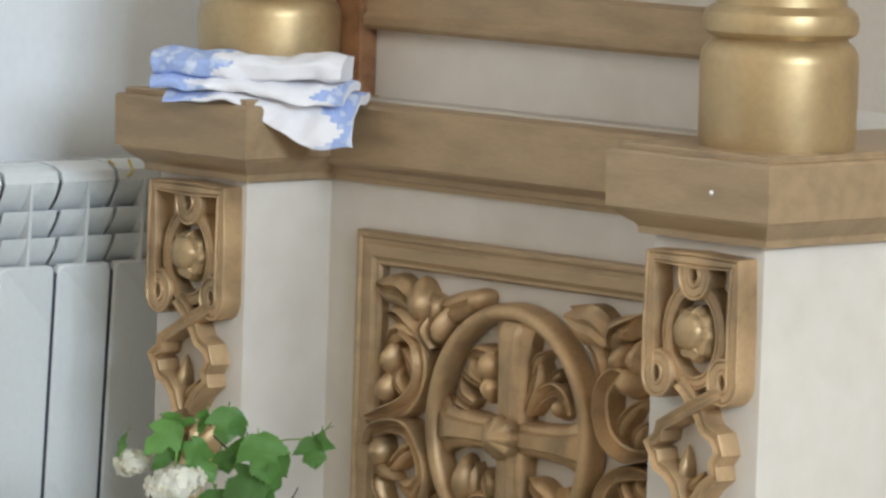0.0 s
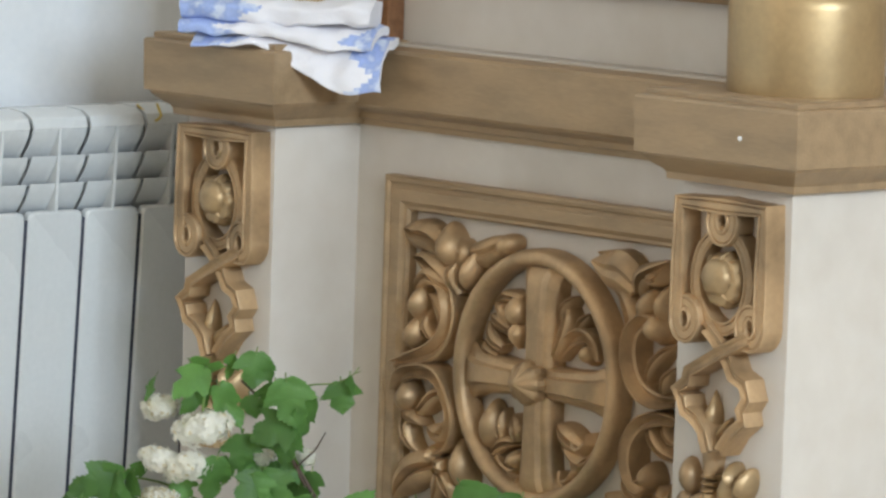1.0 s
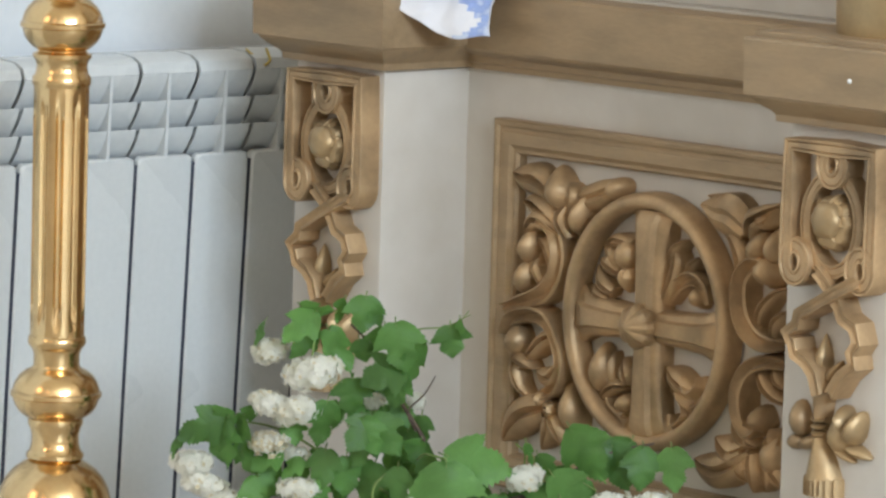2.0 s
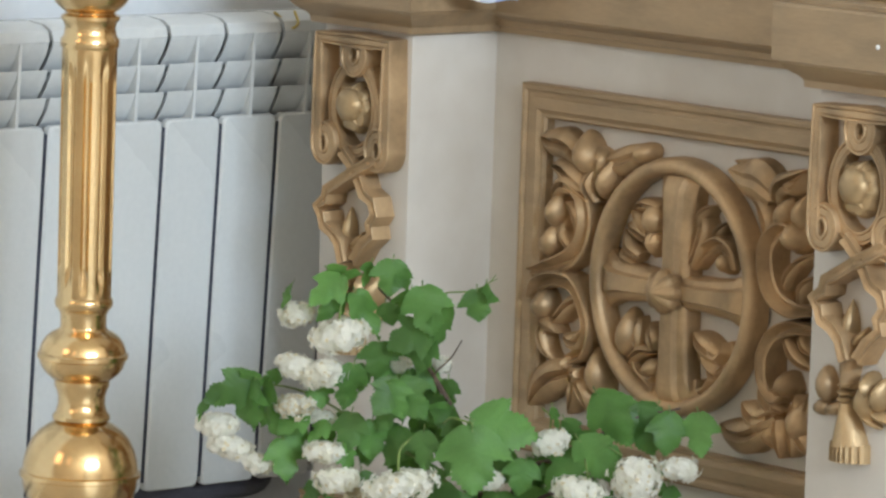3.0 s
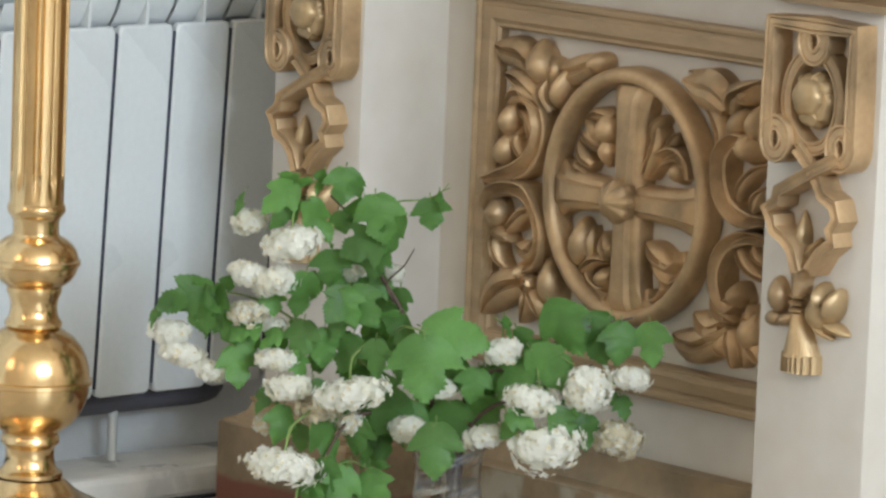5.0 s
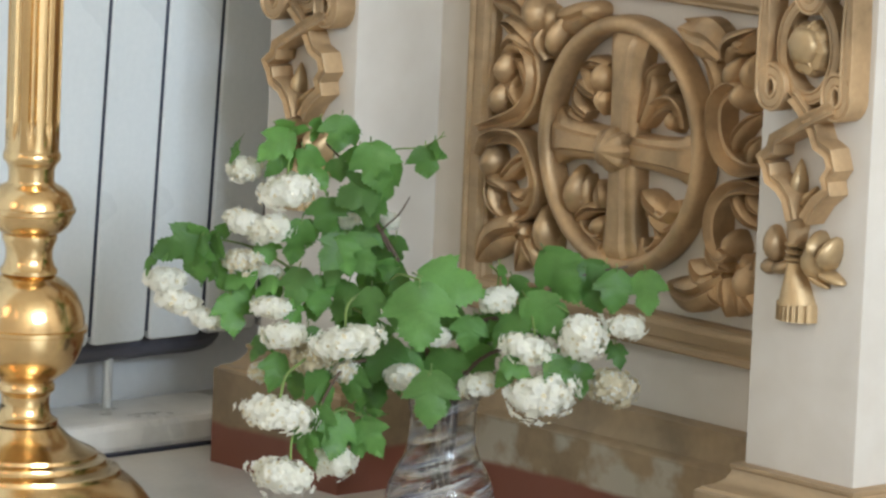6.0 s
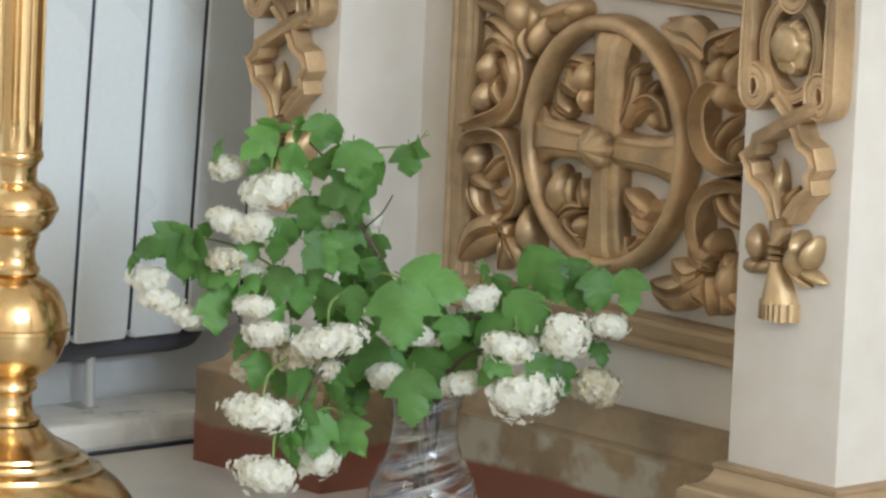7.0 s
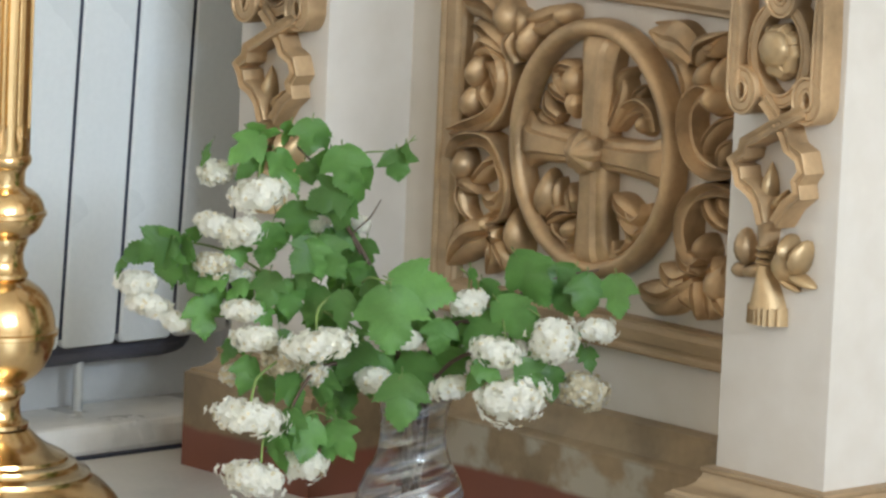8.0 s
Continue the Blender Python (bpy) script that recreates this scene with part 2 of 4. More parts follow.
wall_with_windows("wall_west", "y", X_WALL, -0.3, Y_SOUTH - 0.3, Y_NORTH + 0.3, [], 0, 0,
                  WALL_PAINT, "pale blue-white painted plaster wall behind the radiator")
# closing walls out of view, coloured ochre for a warm bounce
wall_with_windows("wall_north", "x", Y_NORTH, 0.3, X_WALL, X_EAST, [], 0, 0, WARM_BOUNCE_PAINT, "unseen ochre wall added to bounce warm light")
wall_with_windows("wall_east", "y", X_EAST, 0.3, Y_SOUTH - 0.3, Y_NORTH + 0.3,
                  [(wy - 0.6, wy + 0.6) for wy in (-0.9, 0.9, 2.7)], 3.1, 5.5, WARM_BOUNCE_PAINT, "unseen ochre wall with tall windows, added to bounce warm light")
wall_with_windows("wall_south", "x", Y_SOUTH, -0.3, X_WALL, X_EAST, [(wx - 0.6, wx + 0.6) for wx in (-4.3, -1.2)], 2.6, 5.0, WARM_BOUNCE_PAINT,
                  "unseen ochre wall with tall windows, added to bounce warm light")
tagged(part("ceiling", box(B(), X_WALL - 0.3, X_EAST + 0.3, Y_SOUTH - 0.3, Y_NORTH + 0.3, Z_TOP, Z_TOP + 0.2), CEILING_PAINT),
       "unseen cream ceiling closing the room, tinted to warm the bounce", "ceiling", kind="structure")
floor = tagged(part("floor", box(B(), X_WALL - 0.3, X_EAST + 0.3, Y_SOUTH - 0.3, Y_NORTH + 0.3, -0.2, -0.004), JOINT),
               "grey-beige polished stone floor", "floor", kind="structure")

# marble ledge along the foot of the radiator wall
ledge = tagged(part("baseboard", box(B(), X_WALL, -5.01, Y_SOUTH, Y_NORTH, 0.0, 0.042, 0.010), MARBLE),
               "pale grey veined marble ledge along the wall", "baseboard", kind="structure")
tagged(part("trim", box(B(), -5.012, -5.004, Y_SOUTH, Y_NORTH, -0.003, 0.004), DARK_GAP),
       "dark joint between ledge and floor", "trim", kind="structure")


# ---- the radiator ----
def build_radiator():
    pitch_y, n_left, n_right = 0.0923, 8, 3
    seam, z_low, z_front, z_top = 4.083, 0.133, 0.6125, 0.738
    ob = thing("radiator", (-5.03, seam, z_front), "white enamelled aluminium column radiator hung on the wall", "radiator")
    ob.rotation_euler = (0, radians(3.2), 0)
    # one section, in the radiator's own axes: x out of the wall, z up
    bm = B()
    h_low, h_top = z_low - z_front, z_top - z_front
    w = pitch_y - 0.0060
    rc = 0.008
    # face plate with rounded lower and upper corners
    outline = []
    for cy, cz, a0 in ((w - rc, h_low + rc, -90), (w - rc, -rc, 0), (rc, -rc, 90), (rc, h_low + rc, 180)):
        for k in range(4):
            a = radians(a0 + 30 * k)
            outline.append((cy + rc * math.cos(a), cz + rc * math.sin(a)))
    rings = []
    for x, s in ((-0.012, 0.0), (-0.003, 0.0), (0.0, 0.0022)):
        ring = []
        for cy, cz in outline:
            my, mz = w / 2, h_low / 2
            ring.append(bm.verts.new((x, cy - math.copysign(s, cy - my), cz - math.copysign(s, cz - mz))))
        rings.append(ring)
    for a, b in zip(rings, rings[1:]):
        for i in range(len(a)):
            j = (i + 1) % len(a)
            bm.faces.new((a[i], a[j], b[j], b[i]))
    bm.faces.new(rings[0][::-1])
    bm.faces.new(rings[-1])
    pieces = [("section", bm)]
    # centre web up to the top, and the water column behind
    pieces.append(("web", box(B(), -0.075, -0.0015, w / 2 - 0.0022, w / 2 + 0.0022, -0.02, h_top - 0.018)))
    pieces.append(("water_column", box(B(), -0.088, -0.055, 0.012, w - 0.012, h_low + 0.01, h_top - 0.02, 0.004)))
    # louvre fins: three rows either side of the web, sloping down to the back
    for zz in (0.036, 0.071, 0.105):
        for y0, y1 in ((0.0, w / 2 - 0.003), (w / 2 + 0.003, w)):
            fin = B()
            prev = None
            for k in range(6):
                t = k / 5
                x, z = -0.002 - 0.021 * t ** 1.5, zz - 0.040 * t
                cur = [fin.verts.new((x, y0, z)), fin.verts.new((x, y1, z)), fin.verts.new((x - 0.0022, y1, z - 0.0012)), fin.verts.new((x - 0.0022, y0, z - 0.0012))]
                if prev:
                    for i in range(4):
                        fin.faces.new((prev[i], prev[(i + 1) % 4], cur[(i + 1) % 4], cur[i]))
                else:
                    fin.faces.new(cur)
                prev = cur
            fin.faces.new(prev[::-1])
            pieces.append(("fin", fin))
    # rounded top plate, sloping forward, with a slit to its neighbour
    top = B()
    prof = [(-0.088, h_top - 0.004), (-0.05, h_top), (-0.02, h_top - 0.001), (-0.006, h_top - 0.007), (-0.001, h_top - 0.020),
            (-0.004, h_top - 0.021), (-0.012, h_top - 0.010), (-0.05, h_top - 0.006), (-0.088, h_top - 0.009)]
    a = [top.verts.new((x, 0.0, z)) for x, z in prof]
    b = [top.verts.new((x, w, z)) for x, z in prof]
    for i in range(len(prof)):
        j = (i + 1) % len(prof)
        top.faces.new((a[i], a[j], b[j], b[i]))
    top.faces.new(a[::-1])
    top.faces.new(b)
    pieces.append(("top_plate", top))
    meshes = []
    for name, piece in pieces:
        bmesh.ops.recalc_face_normals(piece, faces=piece.faces)
        me = bpy.data.meshes.new(name)
        piece.to_mesh(me)
        piece.free()
        me.materials.append(ENAMEL)
        me.polygons.foreach_set("use_smooth", [True] * len(me.polygons))
        me.set_sharp_from_angle(angle=radians(35))
        meshes.append((name, me))
    for k in range(-n_left, n_right):
        s = new("section", meshes[0][1])
        s.parent = ob
        s.location = (0, k * pitch_y + 0.003, 0)
        for name, me in meshes[1:]:
            new(name, me).parent = s
    # near-black strips and core paint the shade into the seams; collector tube below
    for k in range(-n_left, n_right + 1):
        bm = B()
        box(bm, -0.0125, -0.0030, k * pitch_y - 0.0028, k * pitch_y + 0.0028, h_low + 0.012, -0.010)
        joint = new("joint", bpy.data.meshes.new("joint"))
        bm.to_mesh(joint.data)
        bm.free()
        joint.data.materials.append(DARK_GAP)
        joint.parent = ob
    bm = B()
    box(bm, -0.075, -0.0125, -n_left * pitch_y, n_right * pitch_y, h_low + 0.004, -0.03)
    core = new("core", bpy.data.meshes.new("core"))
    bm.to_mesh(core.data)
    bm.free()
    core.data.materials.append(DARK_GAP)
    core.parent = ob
    # lower collector, its colour darkened to carry the shade under the plates
    bm = B()
    tube(bm, [(-0.05, -n_left * pitch_y, h_low - 0.012), (-0.05, 0, h_low - 0.012), (-0.05, 0.115, h_low - 0.012), (-0.05, 0.135, h_low + 0.0), (-0.05, 0.14, h_low + 0.03)], 0.023, 14)
    pipe = new("collector_pipe", bpy.data.meshes.new("collector_pipe"))
    bm.to_mesh(pipe.data)
    bm.free()
    pipe.data.materials.append(SHADE_GREY)
    pipe.parent = ob
    return ob


radiator = build_radiator()
heat_pipe = part("heating_pipe", tube(B(), [(-5.10, 4.055, 0.04), (-5.10, 4.055, 0.10), (-5.095, 4.055, 0.16)], 0.0065, 10), ENAMEL, smooth=60)
tagged(heat_pipe, "white painted heating pipe rising from the ledge", "pipe")

# ---- the icon case ----
Y_PIL, Y_PAN = 4.124, 4.263
PIL = ((-4.882, -4.716, 4.40, 0.7395), (-4.018, -3.848, 4.75, 0.7335))
case = thing("icon_case", (-4.35, 4.45, 0.0), "cream painted church icon case with gilded wood carving and mouldings", "icon case")


def worn_plinth(name, worn):
    """Gilt paint over wood, turning red along the foot, and pale rubbed patches where worn > 0."""
    m = material(name, (0.30, 0.215, 0.125), 0.42, metal=0.2, vary=0.25, scale=10, fine=80, bump=0.15)
    n, l = m.node_tree.nodes, m.node_tree.links
    b = n["Principled BSDF"]
    src = b.inputs["Base Color"].links[0].from_socket
    co = n.new("ShaderNodeTexCoord")
    sep = n.new("ShaderNodeSeparateXYZ")
    l.new(co.outputs["Object"], sep.inputs[0])
    nz = n.new("ShaderNodeTexNoise")
    nz.inputs["Scale"].default_value, nz.inputs["Detail"].default_value = 16, 4
    l.new(co.outputs["Object"], nz.inputs["Vector"])
    rub = n.new("ShaderNodeMapRange")
    rub.inputs[1].default_value, rub.inputs[2].default_value = 0.46, 0.58
    rub.inputs[4].default_value = worn
    l.new(nz.outputs["Fac"], rub.inputs[0])
    m1 = n.new("ShaderNodeMixRGB")
    m1.inputs[2].default_value = (0.47, 0.43, 0.345, 1)
    below = n.new("ShaderNodeMapRange")
    below.inputs[1].default_value, below.inputs[2].default_value = 0.111, 0.104
    l.new(sep.outputs["Z"], below.inputs[0])
    both = n.new("ShaderNodeMath")
    both.operation = "MULTIPLY"
    l.new(rub.outputs[0], both.inputs[0])
    l.new(below.outputs[0], both.inputs[1])
    l.new(both.outputs[0], m1.inputs[0])
    l.new(src, m1.inputs[1])
    wob = n.new("ShaderNodeMath")
    wob.operation = "MULTIPLY_ADD"
    wob.inputs[1].default_value = 0.012
    l.new(nz.outputs["Fac"], wob.inputs[0])
    l.new(sep.outputs["Z"], wob.inputs[2])
    red = n.new("ShaderNodeMapRange")
    red.inputs[1].default_value, red.inputs[2].default_value = 0.062, 0.055
    l.new(wob.outputs[0], red.inputs[0])
    m2 = n.new("ShaderNodeMixRGB")
    m2.inputs[2].default_value = (0.215, 0.075, 0.045, 1)
    l.new(red.outputs[0], m2.inputs[0])
    l.new(m1.outputs[0], m2.inputs[1])
    l.new(m2.outputs[0], b.inputs["Base Color"])
    return m


PLINTH = worn_plinth("plinth_paint", 0.0)
PLINTH_WORN = worn_plinth("rubbed_plinth_paint", 0.85)


def strap_ornament(pillar, x0, ztop):
    """The gilded drop on a pillar: pierced plaque with a shell boss, interlaced straps, tassel and buds."""
    def plane(u, v, h):
        return (x0 + u, Y_PIL - h, ztop + v)
    plaque = B()
    hw = 0.0098
    carve(plaque, plane, [(0.0098, -0.138), (0.0098, -0.075), (0.0098, -0.0098), (0.075, -0.0098), (0.1385, -0.0098), (0.1385, -0.075), (0.1385, -0.138)],
          hw, 0.031, STRAP, smooth=False)
    plaque_ob = part("plaque", plaque, GILT, pillar, "gilded pierced plaque with ringed corners", smooth=40)
    for cu, cv, ru, rv, dep in ((0.0235, -0.141, 0.0145, 0.0185, 0.0305), (0.1245, -0.141, 0.0145, 0.0185, 0.0305), (0.0745, -0.0275, 0.0155, 0.0185, 0.0285)):
        eye = carve(B(), plane, [(cu + ru * math.cos(a), cv + rv * math.sin(a)) for a in np.linspace(0, 2 * math.pi, 20, endpoint=False)],
                    0.0098, dep, STRAP, closed=True, smooth=False)
        part("ring", eye, GILT, pillar, smooth=40)
    oval = B()
    carve(oval, plane, [(0.0735 + 0.041 * math.cos(a), -0.094 + 0.054 * math.sin(a)) for a in np.linspace(0, 2 * math.pi, 28, endpoint=False)],
          0.0082, 0.0235, STRAP, closed=True, smooth=False)
    part("oval_band", oval, GILT, pillar, smooth=40)
    # shell boss: a smooth crown above scalloped petals
    part("shell_boss", dome(B(), plane, 0.073, -0.093, [(0.029, 0.0), (0.031, 0.010), (0.0305, 0.017), (0.0265, 0.025), (0.0235, 0.0265)], 48, 9, 0.13, 1.08), GILT_BRIGHT, pillar,
                 "bright gilded scalloped shell boss", smooth=35)
    for turn in (20, 75, 130, 235, 300, 350):
        c, s = math.cos(radians(turn)), math.sin(radians(turn))
        part("shell_seam", carve(B(), plane, [(0.072 + r * c, -0.090 + 1.04 * r * s, h) for r, h in ((0.0195, 0.028), (0.0245, 0.0255), (0.0290, 0.0185), (0.0300, 0.010))], 0.0012, 0.0028, ROUND, steps=3),
             GILT_BRIGHT, pillar, smooth=60)
    part("shell_crown", dome(B(), plane, 0.072, -0.089, [(0.021, 0.024), (0.0215, 0.029), (0.0185, 0.035), (0.012, 0.039), (0.004, 0.0405)], 40, 6, 0.07, 1.0), GILT_BRIGHT, pillar, smooth=40)
    one = [(0.1225, -0.1524), (0.0847, -0.1709), (0.0534, -0.1887), (0.0347, -0.1987), (0.0319, -0.2112), (0.0166, -0.2215), (0.0261, -0.2305), (0.0305, -0.2440), (0.0468, -0.2508), (0.0599, -0.2630), (0.0684, -0.2861)]
    two = [(0.0570, -0.1476), (0.0736, -0.1615), (0.0915, -0.1814), (0.0994, -0.1969), (0.1173, -0.2047), (0.1235, -0.2216), (0.1140, -0.2342), (0.1183, -0.2476), (0.1001, -0.2614), (0.0841, -0.2839)]
    part("strap", carve(B(), plane, [(*p, 0.003) for p in one], 0.0082, 0.030, SQUARE, smooth=False), GILT, pillar, smooth=40)
    part("strap", carve(B(), plane, two, 0.0082, 0.030, SQUARE, smooth=False), GILT, pillar, smooth=40)
    flame = B()
    bulb(flame, plane, 0.057, -0.248, 0.024, 0.009, 0.017, 90, h=0.006, point=0.7)
    bulb(flame, plane, 0.075, -0.262, 0.015, 0.007, 0.016, 60, h=0.006, point=0.6)
    bulb(flame, plane, 0.040, -0.262, 0.015, 0.007, 0.016, 120, h=0.006, point=0.6)
    part("flame_leaf", flame, GILT_BRIGHT, pillar, smooth=50)
    part("stem", carve(B(), plane, [(0.056, -0.268), (0.057, -0.29), (0.057, -0.315)], (0.019, 0.014, 0.009), 0.021, ROUND), GILT, pillar, smooth=50)
    for v in (-0.3165, -0.3245, -0.3325):
        part("binding", carve(B(), plane, [(0.0475, v), (0.0575, v), (0.0675, v)], 0.0042, (0.017, 0.023, 0.017), ROUND, steps=3), GILT_BRIGHT, pillar, smooth=60)
    tassel = B()
    carve(tassel, plane, [(0.0575, -0.336), (0.058, -0.352), (0.0595, -0.368), (0.061, -0.384)], (0.0095, 0.0125, 0.019, 0.0245), (0.02, 0.022, 0.025, 0.028), ROUND, steps=4)
    for k in range(9):
        u = 0.061 - 0.0225 + 0.0056 * k
        hgt = 0.028 * math.sqrt(max(0.08, 1 - ((k - 4) / 4.6) ** 2))
        carve(tassel, plane, [(u, -0.381), (u * 1.0 + (k - 4) * 0.0002, -0.402)], 0.0041, hgt, ROUND, smooth=False)
    part("tassel", tassel, GILT_BRIGHT, pillar, "gilded wooden tassel", smooth=50)
    bud = B()
    bulb(bud, plane, 0.093, -0.328, 0.024, 0.019, 0.024, 60, h=0.006)
    bulb(bud, plane, 0.113, -0.320, 0.021, 0.0105, 0.024, 72, h=0.008, point=0.25)
    bulb(bud, plane, 0.098, -0.312, 0.017, 0.0080, 0.027, 105, h=0.008, point=0.2)
    bulb(bud, plane, 0.112, -0.345, 0.020, 0.0075, 0.016, -18, h=0.005, point=0.3)
    bulb(bud, plane, 0.092, -0.350, 0.017, 0.007, 0.014, -30, h=0.005, point=0.4)
    part("bud", bud, GILT_BRIGHT, pillar, smooth=50)
    leaf = B()
    bulb(leaf, plane, 0.023, -0.320, 0.021, 0.0135, 0.019, 96, h=0.004, point=0.15)
    bulb(leaf, plane, 0.016, -0.347, 0.013, 0.010, 0.014, 190, h=0.004, point=0.3)
    bulb(leaf, plane, 0.038, -0.345, 0.018, 0.008, 0.014, 20, h=0.004)
    part("bud", leaf, GILT, pillar, smooth=50)


def build_pillar(x0, x1, y1, ztop):
    shaft = part("pillar", box(B(), x0, x1, Y_PIL, y1, 0.14, 0.76, 0.003), PLASTER, case, "cream painted square pillar", smooth=30)
    part("plinth", rect_loft(B(), x0, x1, Y_PIL, y1, [(0.040, 0.0), (0.040, 0.1195), (0.038, 0.1215)]), PLINTH, shaft,
         "gilt brown plinth with a red foot")
    part("base_moulding", rect_loft(B(), x0, x1, Y_PIL, y1, [(0.036, 0.1215), (0.034, 0.125), (0.024, 0.128), (0.016, 0.134), (0.011, 0.142), (0.010, 0.147),
                                                              (0.012, 0.149), (0.012, 0.153), (0.003, 0.155)]), GILT_WOOD, shaft, smooth=25)
    part("cap", rect_loft(B(), x0, x1, Y_PIL, y1, [(0.002, 0.744), (0.013, 0.745), (0.014, 0.753), (0.017, 0.757), (0.026, 0.763), (0.034, 0.7715), (0.0345, 0.774),
                                                    (0.040, 0.775), (0.041, 0.8365), (0.039, 0.8395), (0.032, 0.8405), (0.032, 0.846), (0.030, 0.8475)]),
         GILT_WOOD, shaft, "gilded wooden cap with stepped moulding", smooth=25)
    strap_ornament(shaft, x0 + 0.5 * (x1 - x0) - 0.0715, ztop)
    return shaft


for spec in PIL:
    build_pillar(*spec)
pin = part("pin", lathe(B(), [(0.001, 0), (0.0028, 0.0004), (0.0028, 0.0016), (0.001, 0.003)], 0, 0, 10), MARBLE, case, "small steel pin head")
pin.matrix_basis = Matrix.Translation(Vector((-3.893, Y_PIL - 0.0405, 0.803)) - case.location) @ pose(0, 0, 0, 90) @ Matrix.Translation(case.location)

XL, XR = PIL[0][1], PIL[1][0]
panel = part("panel", box(B(), XL, XR, Y_PAN, Y_PAN + 0.03, 0.0, 0.846), PLASTER, case, "cream painted recessed panel with gilded carving")
part("cornice", run_x(B(), XL, XR, [(Y_PAN + 0.02, 0.743), (Y_PAN - 0.006, 0.743), (Y_PAN - 0.008, 0.750), (Y_PAN - 0.014, 0.752), (Y_PAN - 0.016, 0.760),
                                    (Y_PAN - 0.028, 0.766), (Y_PAN - 0.036, 0.768), (Y_PAN - 0.040, 0.772), (Y_PAN - 0.041, 0.838),
                                    (Y_PAN - 0.037, 0.842), (Y_PAN + 0.03, 0.8462)]), GILT_WOOD, case, "gilded stepped cornice", smooth=25)
part("base_board", run_x(B(), XL, XR, [(Y_PAN - 0.001, 0.0), (Y_PAN - 0.043, 0.0), (Y_PAN - 0.043, 0.108), (Y_PAN - 0.040, 0.111), (Y_PAN - 0.030, 0.115),
                                       (Y_PAN - 0.024, 0.124), (Y_PAN - 0.021, 0.140), (Y_PAN - 0.020, 0.150), (Y_PAN - 0.001, 0.153)]),
     PLINTH_WORN, case, "rubbed gilt base board with a red foot", smooth=25)


def panel_plane(u, v, h):
    return (-4.340 + u, Y_PAN - h, 0.470 + v)


def build_frame():
    u0, u1, v0, v1 = -0.308, 0.300, -0.239, 0.217
    steps = [(0.0, 0.0), (0.0, 0.017), (0.003, 0.019), (0.007, 0.0185), (0.010, 0.0155), (0.013, 0.0155), (0.016, 0.018), (0.030, 0.019), (0.033, 0.016),
             (0.036, 0.0145), (0.039, 0.015), (0.042, 0.011), (0.043, 0.0)]
    corner = {"a": (u0, v0, 1, 1), "b": (u1, v0, -1, 1), "c": (u1, v1, -1, -1), "d": (u0, v1, 1, -1)}
    for p, q in (("a", "b"), ("b", "c"), ("c", "d"), ("d", "a")):
        bm = B()
        ends = []
        for k in (p, q):
            cu, cv, su, sv = corner[k]
            ends.append([bm.verts.new(panel_plane(cu + su * s * 0.999, cv + sv * s, h)) for s, h in steps])
        for i in range(len(steps) - 1):
            bm.faces.new((ends[0][i], ends[0][i + 1], ends[1][i + 1], ends[1][i]))
        part("frame_rail", bm, GILT_WOOD, panel, smooth=20)


build_frame()


def build_roundel():
    ring = [(0.132 * math.cos(a) - 0.021, 0.1455 * math.sin(a) - 0.002, 0.006) for a in np.linspace(0, 2 * math.pi, 72, endpoint=False)]
    part("ring", carve(B(), panel_plane, ring, 0.0105, 0.029, [(-1, -0.1), (-1, 0.55), (-0.75, 0.85), (-0.3, 1), (0.3, 1), (0.75, 0.85), (1, 0.55), (1, -0.1)],
                       closed=True, smooth=False), GILT, panel, "gilded carved ring", smooth=50)
    for turn in (0, 90, 180, 270):
        c, s = math.cos(radians(turn)), math.sin(radians(turn))

        def arm_plane(u, v, h):
            return panel_plane(c * u - s * v - 0.020, s * u + c * v - 0.006, h + 0.002)
        bm = B()
        tip = 0.122 if turn in (0, 180) else 0.138
        carve(bm, arm_plane, [(0.014, 0, 0), (0.05, 0, 0), (0.09, 0, 0), (tip - 0.016, 0, 0), (tip, 0, -0.006)], (0.0205, 0.0205, 0.024, 0.029, 0.037) if turn in (0, 180) else (0.0235, 0.0235, 0.026, 0.030, 0.037), (0.034, 0.034, 0.033, 0.032, 0.03),
              [(-1, -0.1), (-1, 0.55), (-0.8, 0.75), (-0.55, 0.8), (-0.4, 1), (0.4, 1), (0.55, 0.8), (0.8, 0.75), (1, 0.55), (1, -0.1)], steps=4)
        part("cross_arm", bm, GILT, panel, smooth=40)
    boss = dome(B(), panel_plane, -0.021, -0.006, [(0.027, 0.030), (0.0285, 0.039), (0.0255, 0.047), (0.018, 0.054), (0.009, 0.060), (0.002, 0.063)], 32, 8, 0.16)
    part("cross_boss", boss, GILT, panel, "faceted gilded boss", smooth=25)


build_roundel()


def scroll(pts, width, depth):
    """A carved acanthus stem that curls in the panel's plane: straight-sided, gouged along its back with one edge proud."""
    return part("scroll", carve(B(), panel_plane, pts, [0.92 * w for w in width], [depth * k for k in (0.8, 0.95, 1.0, 1.0, 0.85)], GOUGED, steps=8),
                GILT, panel, smooth=38)


